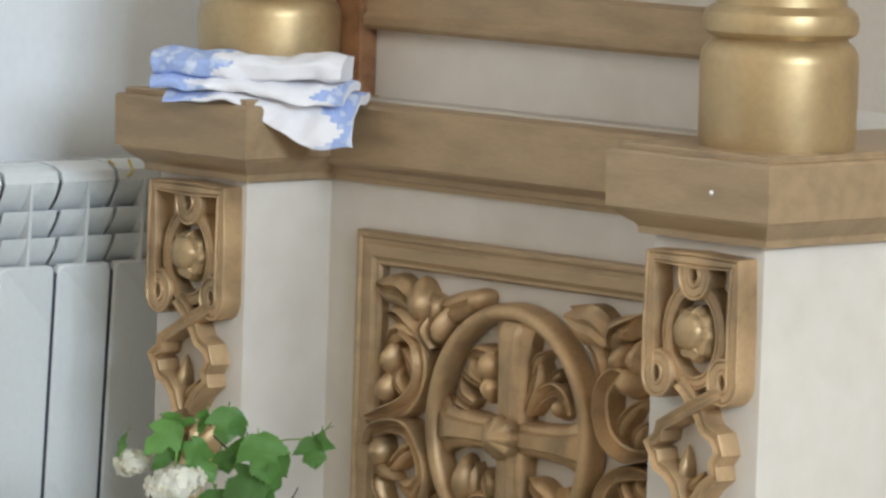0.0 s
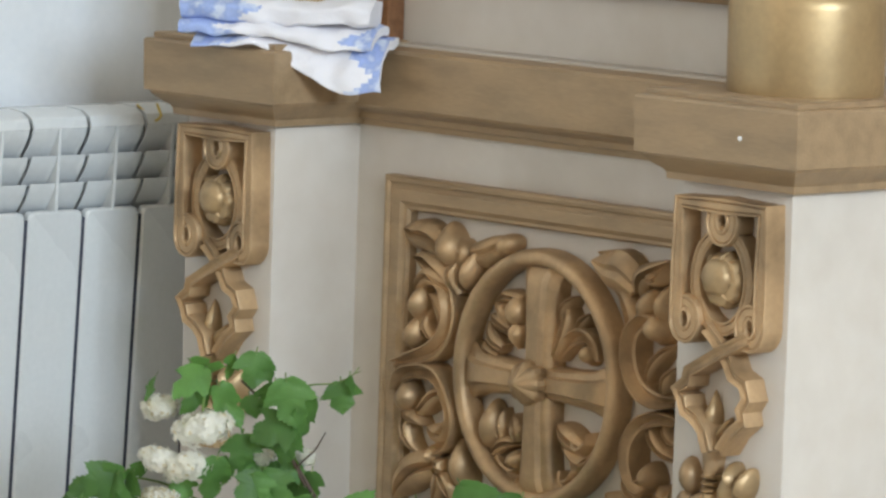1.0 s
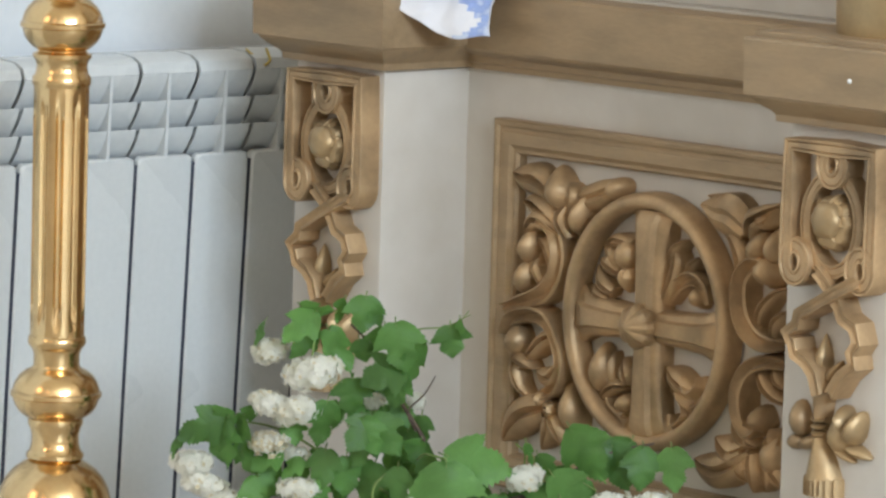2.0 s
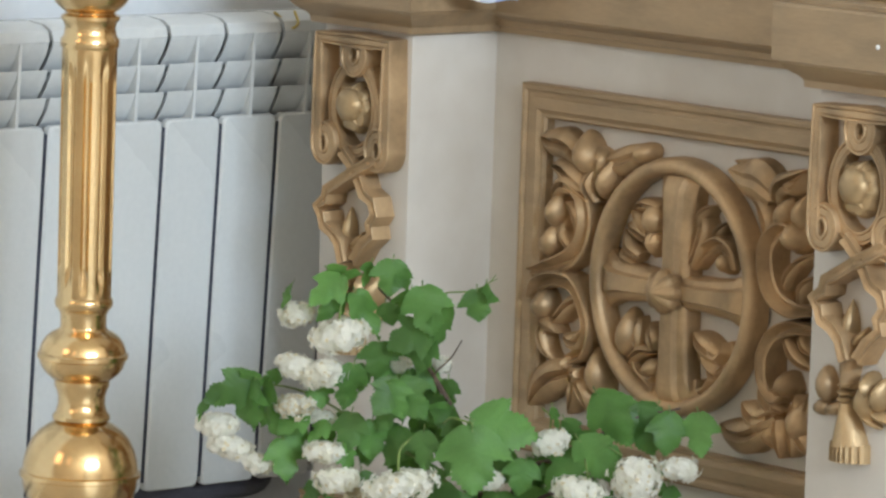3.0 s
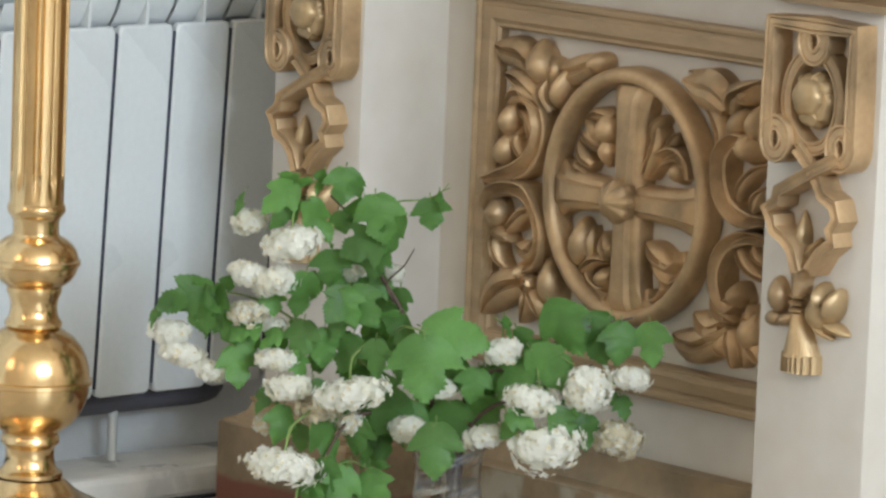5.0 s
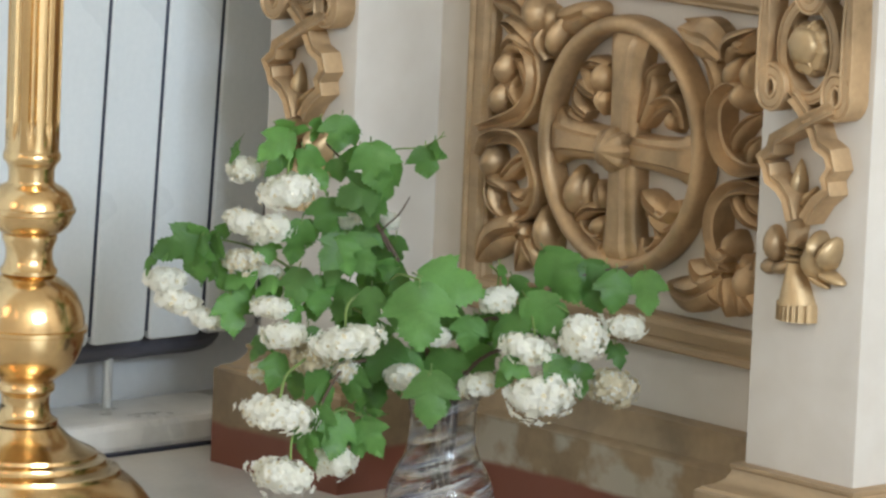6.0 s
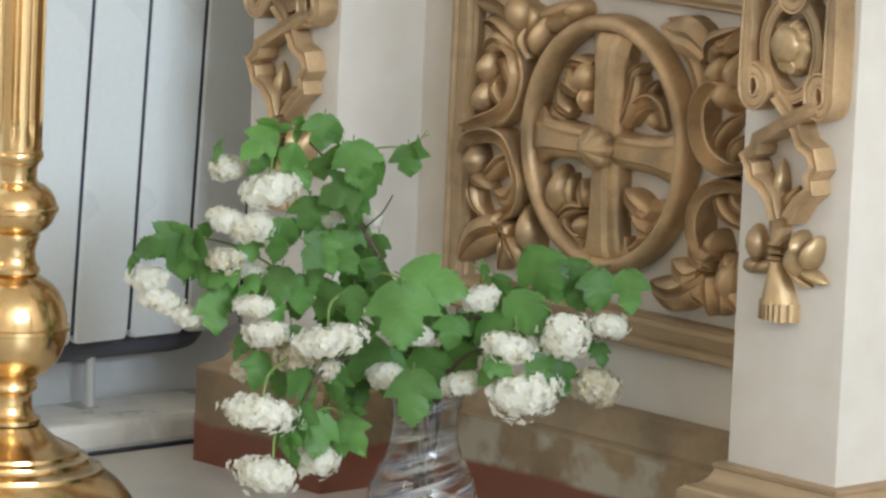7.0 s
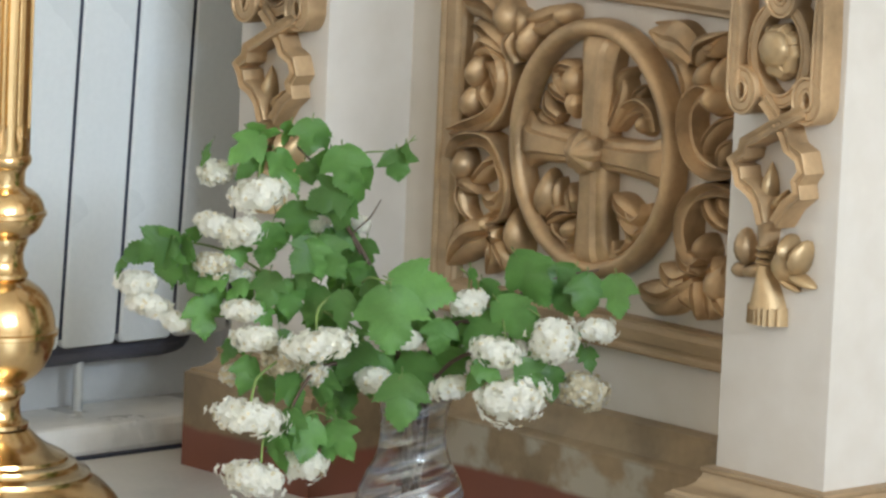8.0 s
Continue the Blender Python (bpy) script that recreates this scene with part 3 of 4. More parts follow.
def acanthus(pts, width, depth, groove):
    """A carved leaf from its root to its pointed tip: upright edges, a crowned back and a gouged midrib."""
    bm = B()
    line = smooth_line(pts, 5)
    k = len(line)
    across = (-1.0, -0.97, -0.8, -0.55, -0.3, -0.12, 0.0, 0.12, 0.3, 0.55, 0.8, 0.97, 1.0)
    rings = []
    for i, p in enumerate(line):
        t = i / (k - 1)
        q = line[min(i + 1, k - 1)] - line[max(i - 1, 0)]
        q /= max(np.hypot(*q), 1e-9)
        nrm = np.array((-q[1], q[0]))
        w = width * (0.42 + 0.58 * math.sin(math.pi * min(1, 0.25 + 0.75 * t) ** 1.15) if t < 0.35 else max(0.06, math.sin(math.pi * (0.18 + 0.80 * t)) ** 0.75))
        lift = depth * (0.62 + 0.38 * math.sin(math.pi * min(1.0, 0.15 + 0.85 * t)))
        ring = []
        for s in across:
            crown = 1 - 0.42 * s * s - groove * math.exp(-(s / 0.2) ** 2)
            h = 0.0 if abs(s) == 1.0 else lift * crown
            u, v = p + nrm * s * w
            ring.append(bm.verts.new(panel_plane(u, v, h)))
        rings.append(ring)
    for a, b in zip(rings, rings[1:]):
        for j in range(len(across) - 1):
            bm.faces.new((a[j], a[j + 1], b[j + 1], b[j]))
    bm.faces.new(rings[0][::-1])
    bm.faces.new(rings[-1])
    return part("carved_leaf", bm, GILT, panel, smooth=42)


def bud(u, v, length, width, turn, point, depth):
    """A carved bud: a swelling held in a low calyx."""
    part("carved_bud", bulb(B(), panel_plane, u, v, length, width, depth - 0.010, turn, h=0.010, point=point, keel=0.12, rows=9, seg=16), GILT, panel, smooth=60)
    c, s = math.cos(radians(turn)), math.sin(radians(turn))
    part("calyx", bulb(B(), panel_plane, u - 0.35 * length * c, v - 0.35 * length * s, 0.95 * length, 1.12 * width, 0.62 * depth, turn, h=0.0, keel=0.2, rows=6, seg=12), GILT, panel, smooth=50)


scroll([(-0.2793, -0.0139), (-0.2416, -0.0050), (-0.2017, 0.0111), (-0.1797, 0.0346), (-0.1733, 0.0638), (-0.1827, 0.0869), (-0.1995, 0.0974)], (0.004, 0.012, 0.013, 0.011, 0.011, 0.011, 0.009), 0.036)
acanthus([(-0.1947, 0.0127), (-0.2128, 0.0279), (-0.2229, 0.0440), (-0.2118, 0.0641)], 0.0080, 0.030, 0.35)
acanthus([(-0.1895, 0.0293), (-0.1867, 0.0518), (-0.2000, 0.0711), (-0.2207, 0.0777)], 0.0090, 0.036, 0.40)
bud(-0.2341, 0.0659, 0.0220, 0.0140, 80, 0.20, 0.040)
bud(-0.2421, 0.0273, 0.0220, 0.0160, 75, 0.20, 0.038)
acanthus([(-0.2241, 0.0474), (-0.2361, 0.0425), (-0.2448, 0.0519)], 0.0080, 0.024, 0.10)
acanthus([(-0.1983, 0.1301), (-0.2247, 0.1480), (-0.2502, 0.1488), (-0.2721, 0.1535)], 0.0200, 0.030, 0.35)
acanthus([(-0.1757, 0.0877), (-0.2019, 0.1041), (-0.2281, 0.1178), (-0.2517, 0.1194)], 0.0180, 0.032, 0.50)
acanthus([(-0.1859, 0.0900), (-0.2169, 0.1003), (-0.2337, 0.0915), (-0.2463, 0.0782)], 0.0130, 0.034, 0.40)
bud(-0.1835, 0.1409, 0.0270, 0.0190, 100, 0.35, 0.044)
acanthus([(-0.1672, 0.1163), (-0.1614, 0.1362), (-0.1692, 0.1505)], 0.0100, 0.030, 0.30)
acanthus([(-0.1653, 0.0820), (-0.1768, 0.1069), (-0.1678, 0.1265)], 0.0110, 0.036, 0.50)
bud(-0.1448, 0.1135, 0.0260, 0.0130, 75, 0.30, 0.040)
acanthus([(-0.1482, 0.1335), (-0.1235, 0.1376), (-0.0993, 0.1477), (-0.0752, 0.1571)], 0.0180, 0.028, 0.25)
bud(-0.0845, 0.1516, 0.0160, 0.0140, 30, 0.10, 0.036)
scroll([(-0.2732, -0.0482), (-0.2609, -0.0284), (-0.2307, -0.0176), (-0.1968, -0.0203), (-0.1752, -0.0439), (-0.1664, -0.0741), (-0.1780, -0.1014), (-0.2047, -0.1148)], (0.006, 0.011, 0.011, 0.012, 0.011, 0.012, 0.011, 0.007), 0.036)
bud(-0.2541, -0.0525, 0.0220, 0.0170, 85, 0.30, 0.038)
acanthus([(-0.1857, -0.0383), (-0.2035, -0.0462), (-0.2249, -0.0644), (-0.2430, -0.0724)], 0.0110, 0.032, 0.40)
acanthus([(-0.2533, -0.0716), (-0.2376, -0.0766), (-0.2217, -0.0850)], 0.0080, 0.036, 0.20)
acanthus([(-0.2482, -0.0710), (-0.2544, -0.0893), (-0.2461, -0.1093), (-0.2278, -0.1229)], 0.0100, 0.030, 0.35)
acanthus([(-0.1696, -0.0710), (-0.1857, -0.0906), (-0.2011, -0.0892), (-0.2156, -0.0855)], 0.0130, 0.036, 0.35)
bud(-0.2032, -0.1185, 0.0120, 0.0090, 100, 0.20, 0.036)
acanthus([(-0.2038, -0.1315), (-0.2340, -0.1413), (-0.2587, -0.1603), (-0.2762, -0.1805)], 0.0230, 0.032, 0.45)
acanthus([(-0.1933, -0.1370), (-0.1836, -0.1287), (-0.2092, -0.1253)], 0.0100, 0.036, 0.20)
acanthus([(-0.1931, -0.1405), (-0.1921, -0.1578), (-0.2060, -0.1823)], 0.0150, 0.030, 0.40)
acanthus([(-0.1881, -0.1377), (-0.1709, -0.1548), (-0.1678, -0.1739)], 0.0130, 0.034, 0.40)
bud(-0.1522, -0.1240, 0.0300, 0.0160, 95, 0.30, 0.040)
acanthus([(-0.1550, -0.0968), (-0.1635, -0.1258), (-0.1722, -0.1494)], 0.0100, 0.028, 0.30)
acanthus([(0.1375, 0.1234), (0.1131, 0.1393), (0.0894, 0.1414), (0.0587, 0.1480)], 0.0260, 0.034, 0.20)
acanthus([(0.1363, 0.1419), (0.1122, 0.1539), (0.0647, 0.1587)], 0.0100, 0.026, 0.30)
scroll([(0.2102, -0.0018), (0.1779, -0.0033), (0.1519, 0.0106), (0.1391, 0.0370), (0.1391, 0.0670), (0.1565, 0.0871), (0.1751, 0.0867)], (0.006, 0.012, 0.013, 0.013, 0.012, 0.011, 0.008), 0.037)
acanthus([(0.1316, 0.0661), (0.1319, 0.0928), (0.1195, 0.1114), (0.0983, 0.1190)], 0.0120, 0.034, 0.35)
acanthus([(0.1425, 0.1174), (0.1479, 0.1346), (0.1594, 0.1445), (0.1853, 0.1593)], 0.0160, 0.034, 0.50)
acanthus([(0.1597, 0.1393), (0.1783, 0.1380), (0.1856, 0.1554)], 0.0080, 0.040, 0.20)
bud(0.1592, 0.1076, 0.0220, 0.0150, 60, 0.20, 0.040)
bud(0.1849, 0.1106, 0.0220, 0.0140, 80, 0.30, 0.038)
bud(0.1738, 0.0814, 0.0180, 0.0170, 85, 0.10, 0.042)
acanthus([(0.1590, 0.0162), (0.1672, 0.0339), (0.1837, 0.0526), (0.2042, 0.0637)], 0.0090, 0.030, 0.35)
acanthus([(0.1870, -0.0001), (0.1920, 0.0237), (0.2059, 0.0374)], 0.0090, 0.030, 0.30)
scroll([(0.2135, -0.0252), (0.1820, -0.0241), (0.1548, -0.0357), (0.1394, -0.0599), (0.1392, -0.0868), (0.1518, -0.1085), (0.1682, -0.1008)], (0.006, 0.01, 0.012, 0.014, 0.014, 0.012, 0.007), 0.037)
acanthus([(0.1638, -0.0299), (0.1763, -0.0515), (0.1939, -0.0658), (0.2145, -0.0715)], 0.0100, 0.032, 0.40)
acanthus([(0.1888, -0.0285), (0.1963, -0.0455), (0.2118, -0.0566)], 0.0080, 0.028, 0.30)
bud(0.1708, -0.0934, 0.0160, 0.0120, 90, 0.20, 0.042)
acanthus([(0.1288, -0.1017), (0.1431, -0.1198), (0.1624, -0.1284)], 0.0130, 0.032, 0.35)
acanthus([(0.1531, -0.1298), (0.1304, -0.1419), (0.1110, -0.1346), (0.0962, -0.1246)], 0.0180, 0.034, 0.45)
acanthus([(0.1464, -0.1428), (0.1128, -0.1627), (0.0842, -0.1622), (0.0627, -0.1552)], 0.0220, 0.036, 0.30)
acanthus([(0.1338, -0.1514), (0.1087, -0.1741), (0.0754, -0.1751)], 0.0100, 0.026, 0.30)
acanthus([(0.1464, -0.1428), (0.1437, -0.1601), (0.1557, -0.1717)], 0.0110, 0.032, 0.40)
acanthus([(0.1592, -0.1376), (0.1662, -0.1587), (0.1639, -0.1819)], 0.0130, 0.036, 0.40)
acanthus([(0.1770, -0.1383), (0.1831, -0.1609), (0.1796, -0.1795)], 0.0120, 0.028, 0.40)
bud(0.1947, -0.1340, 0.0240, 0.0210, 70, 0.20, 0.040)
acanthus([(0.1867, -0.1436), (0.2015, -0.1581), (0.2136, -0.1743)], 0.0140, 0.030, 0.40)
acanthus([(0.1810, -0.1277), (0.1915, -0.1161), (0.1851, -0.1037)], 0.0090, 0.034, 0.30)
acanthus([(0.2019, -0.1347), (0.2098, -0.1135), (0.2051, -0.0975)], 0.0100, 0.030, 0.30)
bud(-0.0633, 0.0748, 0.0200, 0.0170, 90, 0.10, 0.038)
acanthus([(-0.0535, 0.0880), (-0.0812, 0.0903), (-0.1053, 0.0806)], 0.0090, 0.030, 0.30)
acanthus([(-0.0792, 0.0563), (-0.0880, 0.0717), (-0.1053, 0.0806)], 0.0100, 0.030, 0.20)
acanthus([(-0.0596, 0.0587), (-0.0608, 0.0449), (-0.0579, 0.0288)], 0.0130, 0.034, 0.15)
acanthus([(-0.0788, 0.0495), (-0.0971, 0.0590), (-0.1133, 0.0639)], 0.0110, 0.028, 0.35)
acanthus([(-0.0873, 0.0259), (-0.1028, 0.0377), (-0.1139, 0.0570)], 0.0100, 0.032, 0.35)
acanthus([(-0.0985, 0.0142), (-0.1168, 0.0223), (-0.1196, 0.0357)], 0.0080, 0.026, 0.30)
acanthus([(0.0028, 0.0254), (0.0186, 0.0504), (0.0247, 0.0768), (0.0160, 0.0947)], 0.0100, 0.032, 0.40)
acanthus([(0.0125, 0.0720), (0.0210, 0.0913), (0.0348, 0.1016)], 0.0080, 0.030, 0.30)
scroll([(0.0086, 0.0241), (0.0266, 0.0460), (0.0517, 0.0585), (0.0722, 0.0502), (0.0772, 0.0306)], (0.005, 0.01, 0.01, 0.009, 0.007), 0.030)
bud(0.0571, 0.0371, 0.0130, 0.0110, 80, 0.20, 0.032)
acanthus([(0.0421, 0.0587), (0.0480, 0.0728), (0.0597, 0.0843)], 0.0090, 0.028, 0.30)
bud(-0.1023, -0.0686, 0.0300, 0.0160, 85, 0.30, 0.038)
acanthus([(-0.0856, -0.0873), (-0.0899, -0.0638), (-0.0850, -0.0460)], 0.0100, 0.026, 0.30)
acanthus([(-0.0533, -0.0829), (-0.0562, -0.0662), (-0.0650, -0.0502)], 0.0140, 0.032, 0.40)
acanthus([(-0.0997, -0.1017), (-0.0757, -0.0874), (-0.0511, -0.0861)], 0.0090, 0.030, 0.40)
scroll([(-0.0946, -0.1024), (-0.0788, -0.1195), (-0.0538, -0.1242), (-0.0429, -0.1089)], (0.006, 0.01, 0.01, 0.007), 0.028)
bud(-0.0556, -0.1049, 0.0170, 0.0130, 20, 0.20, 0.036)
acanthus([(-0.0378, -0.1460), (-0.0483, -0.1338), (-0.0434, -0.1173)], 0.0110, 0.030, 0.30)
scroll([(0.0368, -0.0604), (0.0419, -0.0801), (0.0605, -0.0863), (0.0777, -0.0718), (0.0748, -0.0553)], (0.008, 0.013, 0.013, 0.012, 0.008), 0.034)
acanthus([(0.0552, -0.0783), (0.0304, -0.0647), (0.0103, -0.0524)], 0.0140, 0.034, 0.45)
acanthus([(0.0461, -0.0863), (0.0284, -0.0799), (0.0159, -0.0653)], 0.0090, 0.026, 0.30)
acanthus([(0.0673, -0.0881), (0.0584, -0.0988), (0.0628, -0.1090)], 0.0090, 0.030, 0.30)
scroll([(0.0166, -0.1088), (0.0215, -0.1258), (0.0407, -0.1244), (0.0531, -0.1064), (0.0444, -0.0899)], (0.005, 0.01, 0.011, 0.01, 0.007), 0.030)

# upper part of the case: columns on the caps, back panel, post and rail
for cx in (-4.79, -3.925):
    prof = [(0.088, 0.8475), (0.0885, 0.850), (0.0895, 0.944), (0.088, 0.954), (0.082, 0.963), (0.077, 0.967), (0.075, 0.970), (0.081, 0.972), (0.087, 0.977),
            (0.0885, 0.987), (0.086, 0.998), (0.081, 1.003), (0.074, 1.007), (0.072, 1.03), (0.072, 1.70)]
    part("column", lathe(B(), prof, cx, 4.219, 56), BRASS_SOFT, case, "satin gilded column with a turned base", smooth=30)
part("back_panel", box(B(), XL - 0.05, XR + 0.06, 4.31, 4.33, 0.846, 1.70), PLASTER, case, "cream painted upper panel")
part("upper_rail", run_x(B(), -4.69, XR + 0.06, [(4.31, 0.930), (4.292, 0.930), (4.286, 0.936), (4.284, 0.946), (4.290, 0.952), (4.288, 0.985), (4.31, 0.990)]), GILT_WOOD, case, smooth=25)
part("post", box(B(), -4.742, -4.690, 4.28, 4.309, 0.846, 1.70, 0.003), material("red_bole_gilt", (0.30, 0.15, 0.075), 0.4, metal=0.3, vary=0.35, scale=30), case,
     "reddish gilded post", smooth=30)
part("top_board", box(B(), XL + 0.0005, XR - 0.0005, Y_PAN + 0.031, 4.75, 0.80, 0.8455), PLASTER, case)

# ---- the tall candlestick ----
CX, CY = -4.743, 3.648
candlestick = thing("floor_candlestick", (CX, CY, 0), "tall polished brass church floor candlestick with a fluted shaft", "candlestick")
part("base", lathe(B(), [(0.172, 0.0), (0.175, 0.004), (0.174, 0.010), (0.166, 0.016), (0.158, 0.024), (0.1515, 0.034), (0.144, 0.044), (0.135, 0.0535), (0.125, 0.0615), (0.1165, 0.067),
                         (0.1155, 0.0690), (0.1145, 0.0725), (0.1075, 0.0745), (0.1005, 0.0775), (0.0985, 0.0800), (0.0975, 0.0840), (0.0915, 0.0858), (0.0878, 0.0875), (0.0865, 0.0915), (0.0805, 0.0945),
                         (0.070, 0.099), (0.060, 0.1045), (0.052, 0.1105), (0.046, 0.1165), (0.041, 0.1215)], CX, CY, 72), BRASS, candlestick,
     "spreading bell-shaped brass foot", smooth=28)
part("foot_collar", lathe(B(), [(0.036, 0.1215), (0.0395, 0.124), (0.0395, 0.129), (0.033, 0.1325), (0.0305, 0.137), (0.0288, 0.147), (0.0288, 0.157), (0.031, 0.161),
                                (0.0345, 0.1645), (0.0345, 0.171), (0.032, 0.174)], CX, CY, 56), BRASS, candlestick, smooth=40)


def ball(r, z, half, top, low):
    pts = []
    for i in range(15):
        a = -math.pi / 2 + math.pi * i / 14
        zz = z + half * math.sin(a)
        pts.append((max(r * math.cos(a) ** 0.7 if math.cos(a) > 0 else 0, low if i < 7 else top), zz))
    k = 7
    pts[k:k + 1] = [(r * 0.995, z - 0.0045), (r * 1.045, z - 0.003), (r * 1.045, z + 0.002), (r * 0.995, z + 0.0035)]
    return pts


part("knop", lathe(B(), ball(0.0685, 0.239, 0.065, 0.030, 0.033), CX, CY, 64), BRASS, candlestick, "large brass ball", smooth=40)
part("neck", lathe(B(), [(0.030, 0.302), (0.034, 0.304), (0.034, 0.3085), (0.030, 0.313), (0.0278, 0.322), (0.0278, 0.331), (0.030, 0.339), (0.0325, 0.344), (0.0325, 0.350),
                         (0.029, 0.353)], CX, CY, 56), BRASS, candlestick, smooth=40)
part("knop", lathe(B(), ball(0.0515, 0.380, 0.034, 0.0272, 0.030), CX, CY, 64), BRASS, candlestick, "small brass ball", smooth=40)
part("neck", lathe(B(), [(0.027, 0.409), (0.0272, 0.428), (0.030, 0.434), (0.0335, 0.438), (0.0345, 0.442), (0.0335, 0.4475), (0.0318, 0.449)], CX, CY, 56), BRASS, candlestick, smooth=40)
shaft_prof = [(0.0318, 0.449)] + [(0.0318 + 0.0006 * i / 20, 0.462 + 0.2665 * i / 20) for i in range(21)] + [(0.0324, 0.7415)]
part("shaft", lathe(B(), shaft_prof, CX, CY, 120, (0.466, 0.722, 10, 0.0046)), BRASS, candlestick, "fluted brass shaft", smooth=50)
part("neck", lathe(B(), [(0.0324, 0.7415), (0.0345, 0.745), (0.0345, 0.7525), (0.031, 0.757), (0.0295, 0.766), (0.031, 0.772), (0.0344, 0.776), (0.0344, 0.780), (0.029, 0.783)], CX, CY, 56),
     BRASS, candlestick, smooth=40)
part("knop", lathe(B(), ball(0.0475, 0.8145, 0.034, 0.028, 0.028), CX, CY, 64), BRASS, candlestick, "upper brass ball", smooth=40)
part("shaft", lathe(B(), [(0.028, 0.845), (0.0297, 0.871), (0.028, 0.90), (0.027, 1.10)], CX, CY, 48), BRASS, candlestick, smooth=40)
part("drip_pan", lathe(B(), [(0.027, 1.10), (0.05, 1.105), (0.12, 1.125), (0.13, 1.14), (0.125, 1.141), (0.05, 1.118), (0.02, 1.118)], CX, CY, 48), BRASS, candlestick, smooth=40)

cord = part("cord", tube(B(), [(-5.045, 4.175, 0.742), (-5.035, 4.185, 0.730), (-5.028, 4.19, 0.722), (-5.026, 4.20, 0.728), (-5.04, 4.205, 0.742)], 0.0016, 6), CABLE, smooth=60)
tagged(cord, "thin yellow cord looped over the radiator top", "cord")

# ---- the vase and its flowers ----
VX, VY = -4.415, 4.018


def swirl_glass():
    """Clear glass with drawn white, amber and blue threads."""
    m = bpy.data.materials.new("swirled_glass")
    m.use_nodes = True
    n, l = m.node_tree.nodes, m.node_tree.links
    b = n["Principled BSDF"]
    b.inputs["Base Color"].default_value = (0.93, 0.94, 0.95, 1)
    b.inputs["Transmission Weight"].default_value, b.inputs["Roughness"].default_value, b.inputs["IOR"].default_value = 1.0, 0.04, 1.3
    co = n.new("ShaderNodeTexCoord")
    # threads drawn out along slanting turns round the body
    mp = n.new("ShaderNodeCombineXYZ")
    for k, axis in enumerate(((-34.0, -38.0, 150.0), (6.7, 7.4, 0.0), (-7.4, 6.7, 0.0))):
        dot = n.new("ShaderNodeVectorMath")
        dot.operation = "DOT_PRODUCT"
        dot.inputs[1].default_value = axis
        l.new(co.outputs["Object"], dot.inputs[0])
        l.new(dot.outputs["Value"], mp.inputs[k])
    nz = n.new("ShaderNodeTexNoise")
    nz.inputs["Scale"].default_value, nz.inputs["Detail"].default_value = 1.0, 5
    l.new(mp.outputs[0], nz.inputs["Vector"])
    fac = n.new("ShaderNodeMapRange")
    fac.inputs[1].default_value, fac.inputs[2].default_value, fac.inputs[4].default_value = 0.46, 0.64, 0.42
    l.new(nz.outputs["Fac"], fac.inputs[0])
    col = n.new("ShaderNodeValToRGB")
    cr = col.color_ramp
    cr.elements[0].position, cr.elements[0].color = 0.38, (0.16, 0.19, 0.28, 1)
    cr.elements[1].position, cr.elements[1].color = 0.62, (0.45, 0.25, 0.10, 1)
    for p, c in ((0.44, (0.42, 0.44, 0.50, 1)), (0.54, (0.66, 0.65, 0.56, 1))):
        cr.elements.new(p).color = c
    nz2 = n.new("ShaderNodeTexNoise")
    nz2.inputs["Scale"].default_value = 1.7
    l.new(mp.outputs[0], nz2.inputs["Vector"])
    l.new(nz2.outputs["Fac"], col.inputs[0])
    d = n.new("ShaderNodeBsdfPrincipled")
    d.inputs["Roughness"].default_value = 0.15
    l.new(col.outputs[0], d.inputs["Base Color"])
    mix = n.new("ShaderNodeMixShader")
    l.new(fac.outputs[0], mix.inputs[0])
    l.new(b.outputs[0], mix.inputs[1])
    l.new(d.outputs[0], mix.inputs[2])
    l.new(mix.outputs[0], n["Material Output"].inputs[0])
    return m


vase = part("vase", lathe(B(), [(0.001, 0.0), (0.046, 0.0), (0.052, 0.006), (0.060, 0.022), (0.065, 0.042), (0.0655, 0.054), (0.062, 0.070), (0.054, 0.088), (0.046, 0.102), (0.0415, 0.116),
                                (0.0395, 0.135), (0.040, 0.155), (0.043, 0.172), (0.049, 0.188), (0.047, 0.189), (0.0405, 0.172), (0.0375, 0.155), (0.037, 0.135), (0.039, 0.116),
                                (0.0435, 0.102), (0.0515, 0.088), (0.059, 0.070), (0.062, 0.054), (0.0615, 0.042), (0.056, 0.022), (0.046, 0.010), (0.001, 0.008)], VX, VY, 64),
            swirl_glass(), smooth=50)
part("rim", carve(B(), lambda a, b, h: (VX + a, VY + b, 0.187 + h), [(0.048 * math.cos(a), 0.048 * math.sin(a)) for a in np.linspace(0, 6.2832, 40, endpoint=False)], 0.0016, 0.0016, ROUND,
     closed=True, smooth=False), bpy.data.materials["swirled_glass"], vase, smooth=60)
tagged(vase, "clear glass vase with swirled threads standing on the floor", "vase")
vase.data.transform(Matrix.Translation((-VX, -VY, 0)))
vase.location = (VX, VY, 0)
for child in vase.children:
    child.data.transform(Matrix.Translation((-VX, -VY, 0)))

AWAY = Vector((VX, VY, 0)).normalized()
RIGHT = Vector((AWAY.y, -AWAY.x, 0))
bouquet = thing("bouquet", (VX, VY, 0.012), "white snowball viburnum branches with green leaves in a vase", "flowers")
rng = random.Random(7)


def spot(u, z, d):
    """A place in the bouquet: sideways and forwards from the vase's axis, and height."""
    return Vector((VX, VY, 0)) + RIGHT * u - AWAY * d + Vector((0, 0, z))


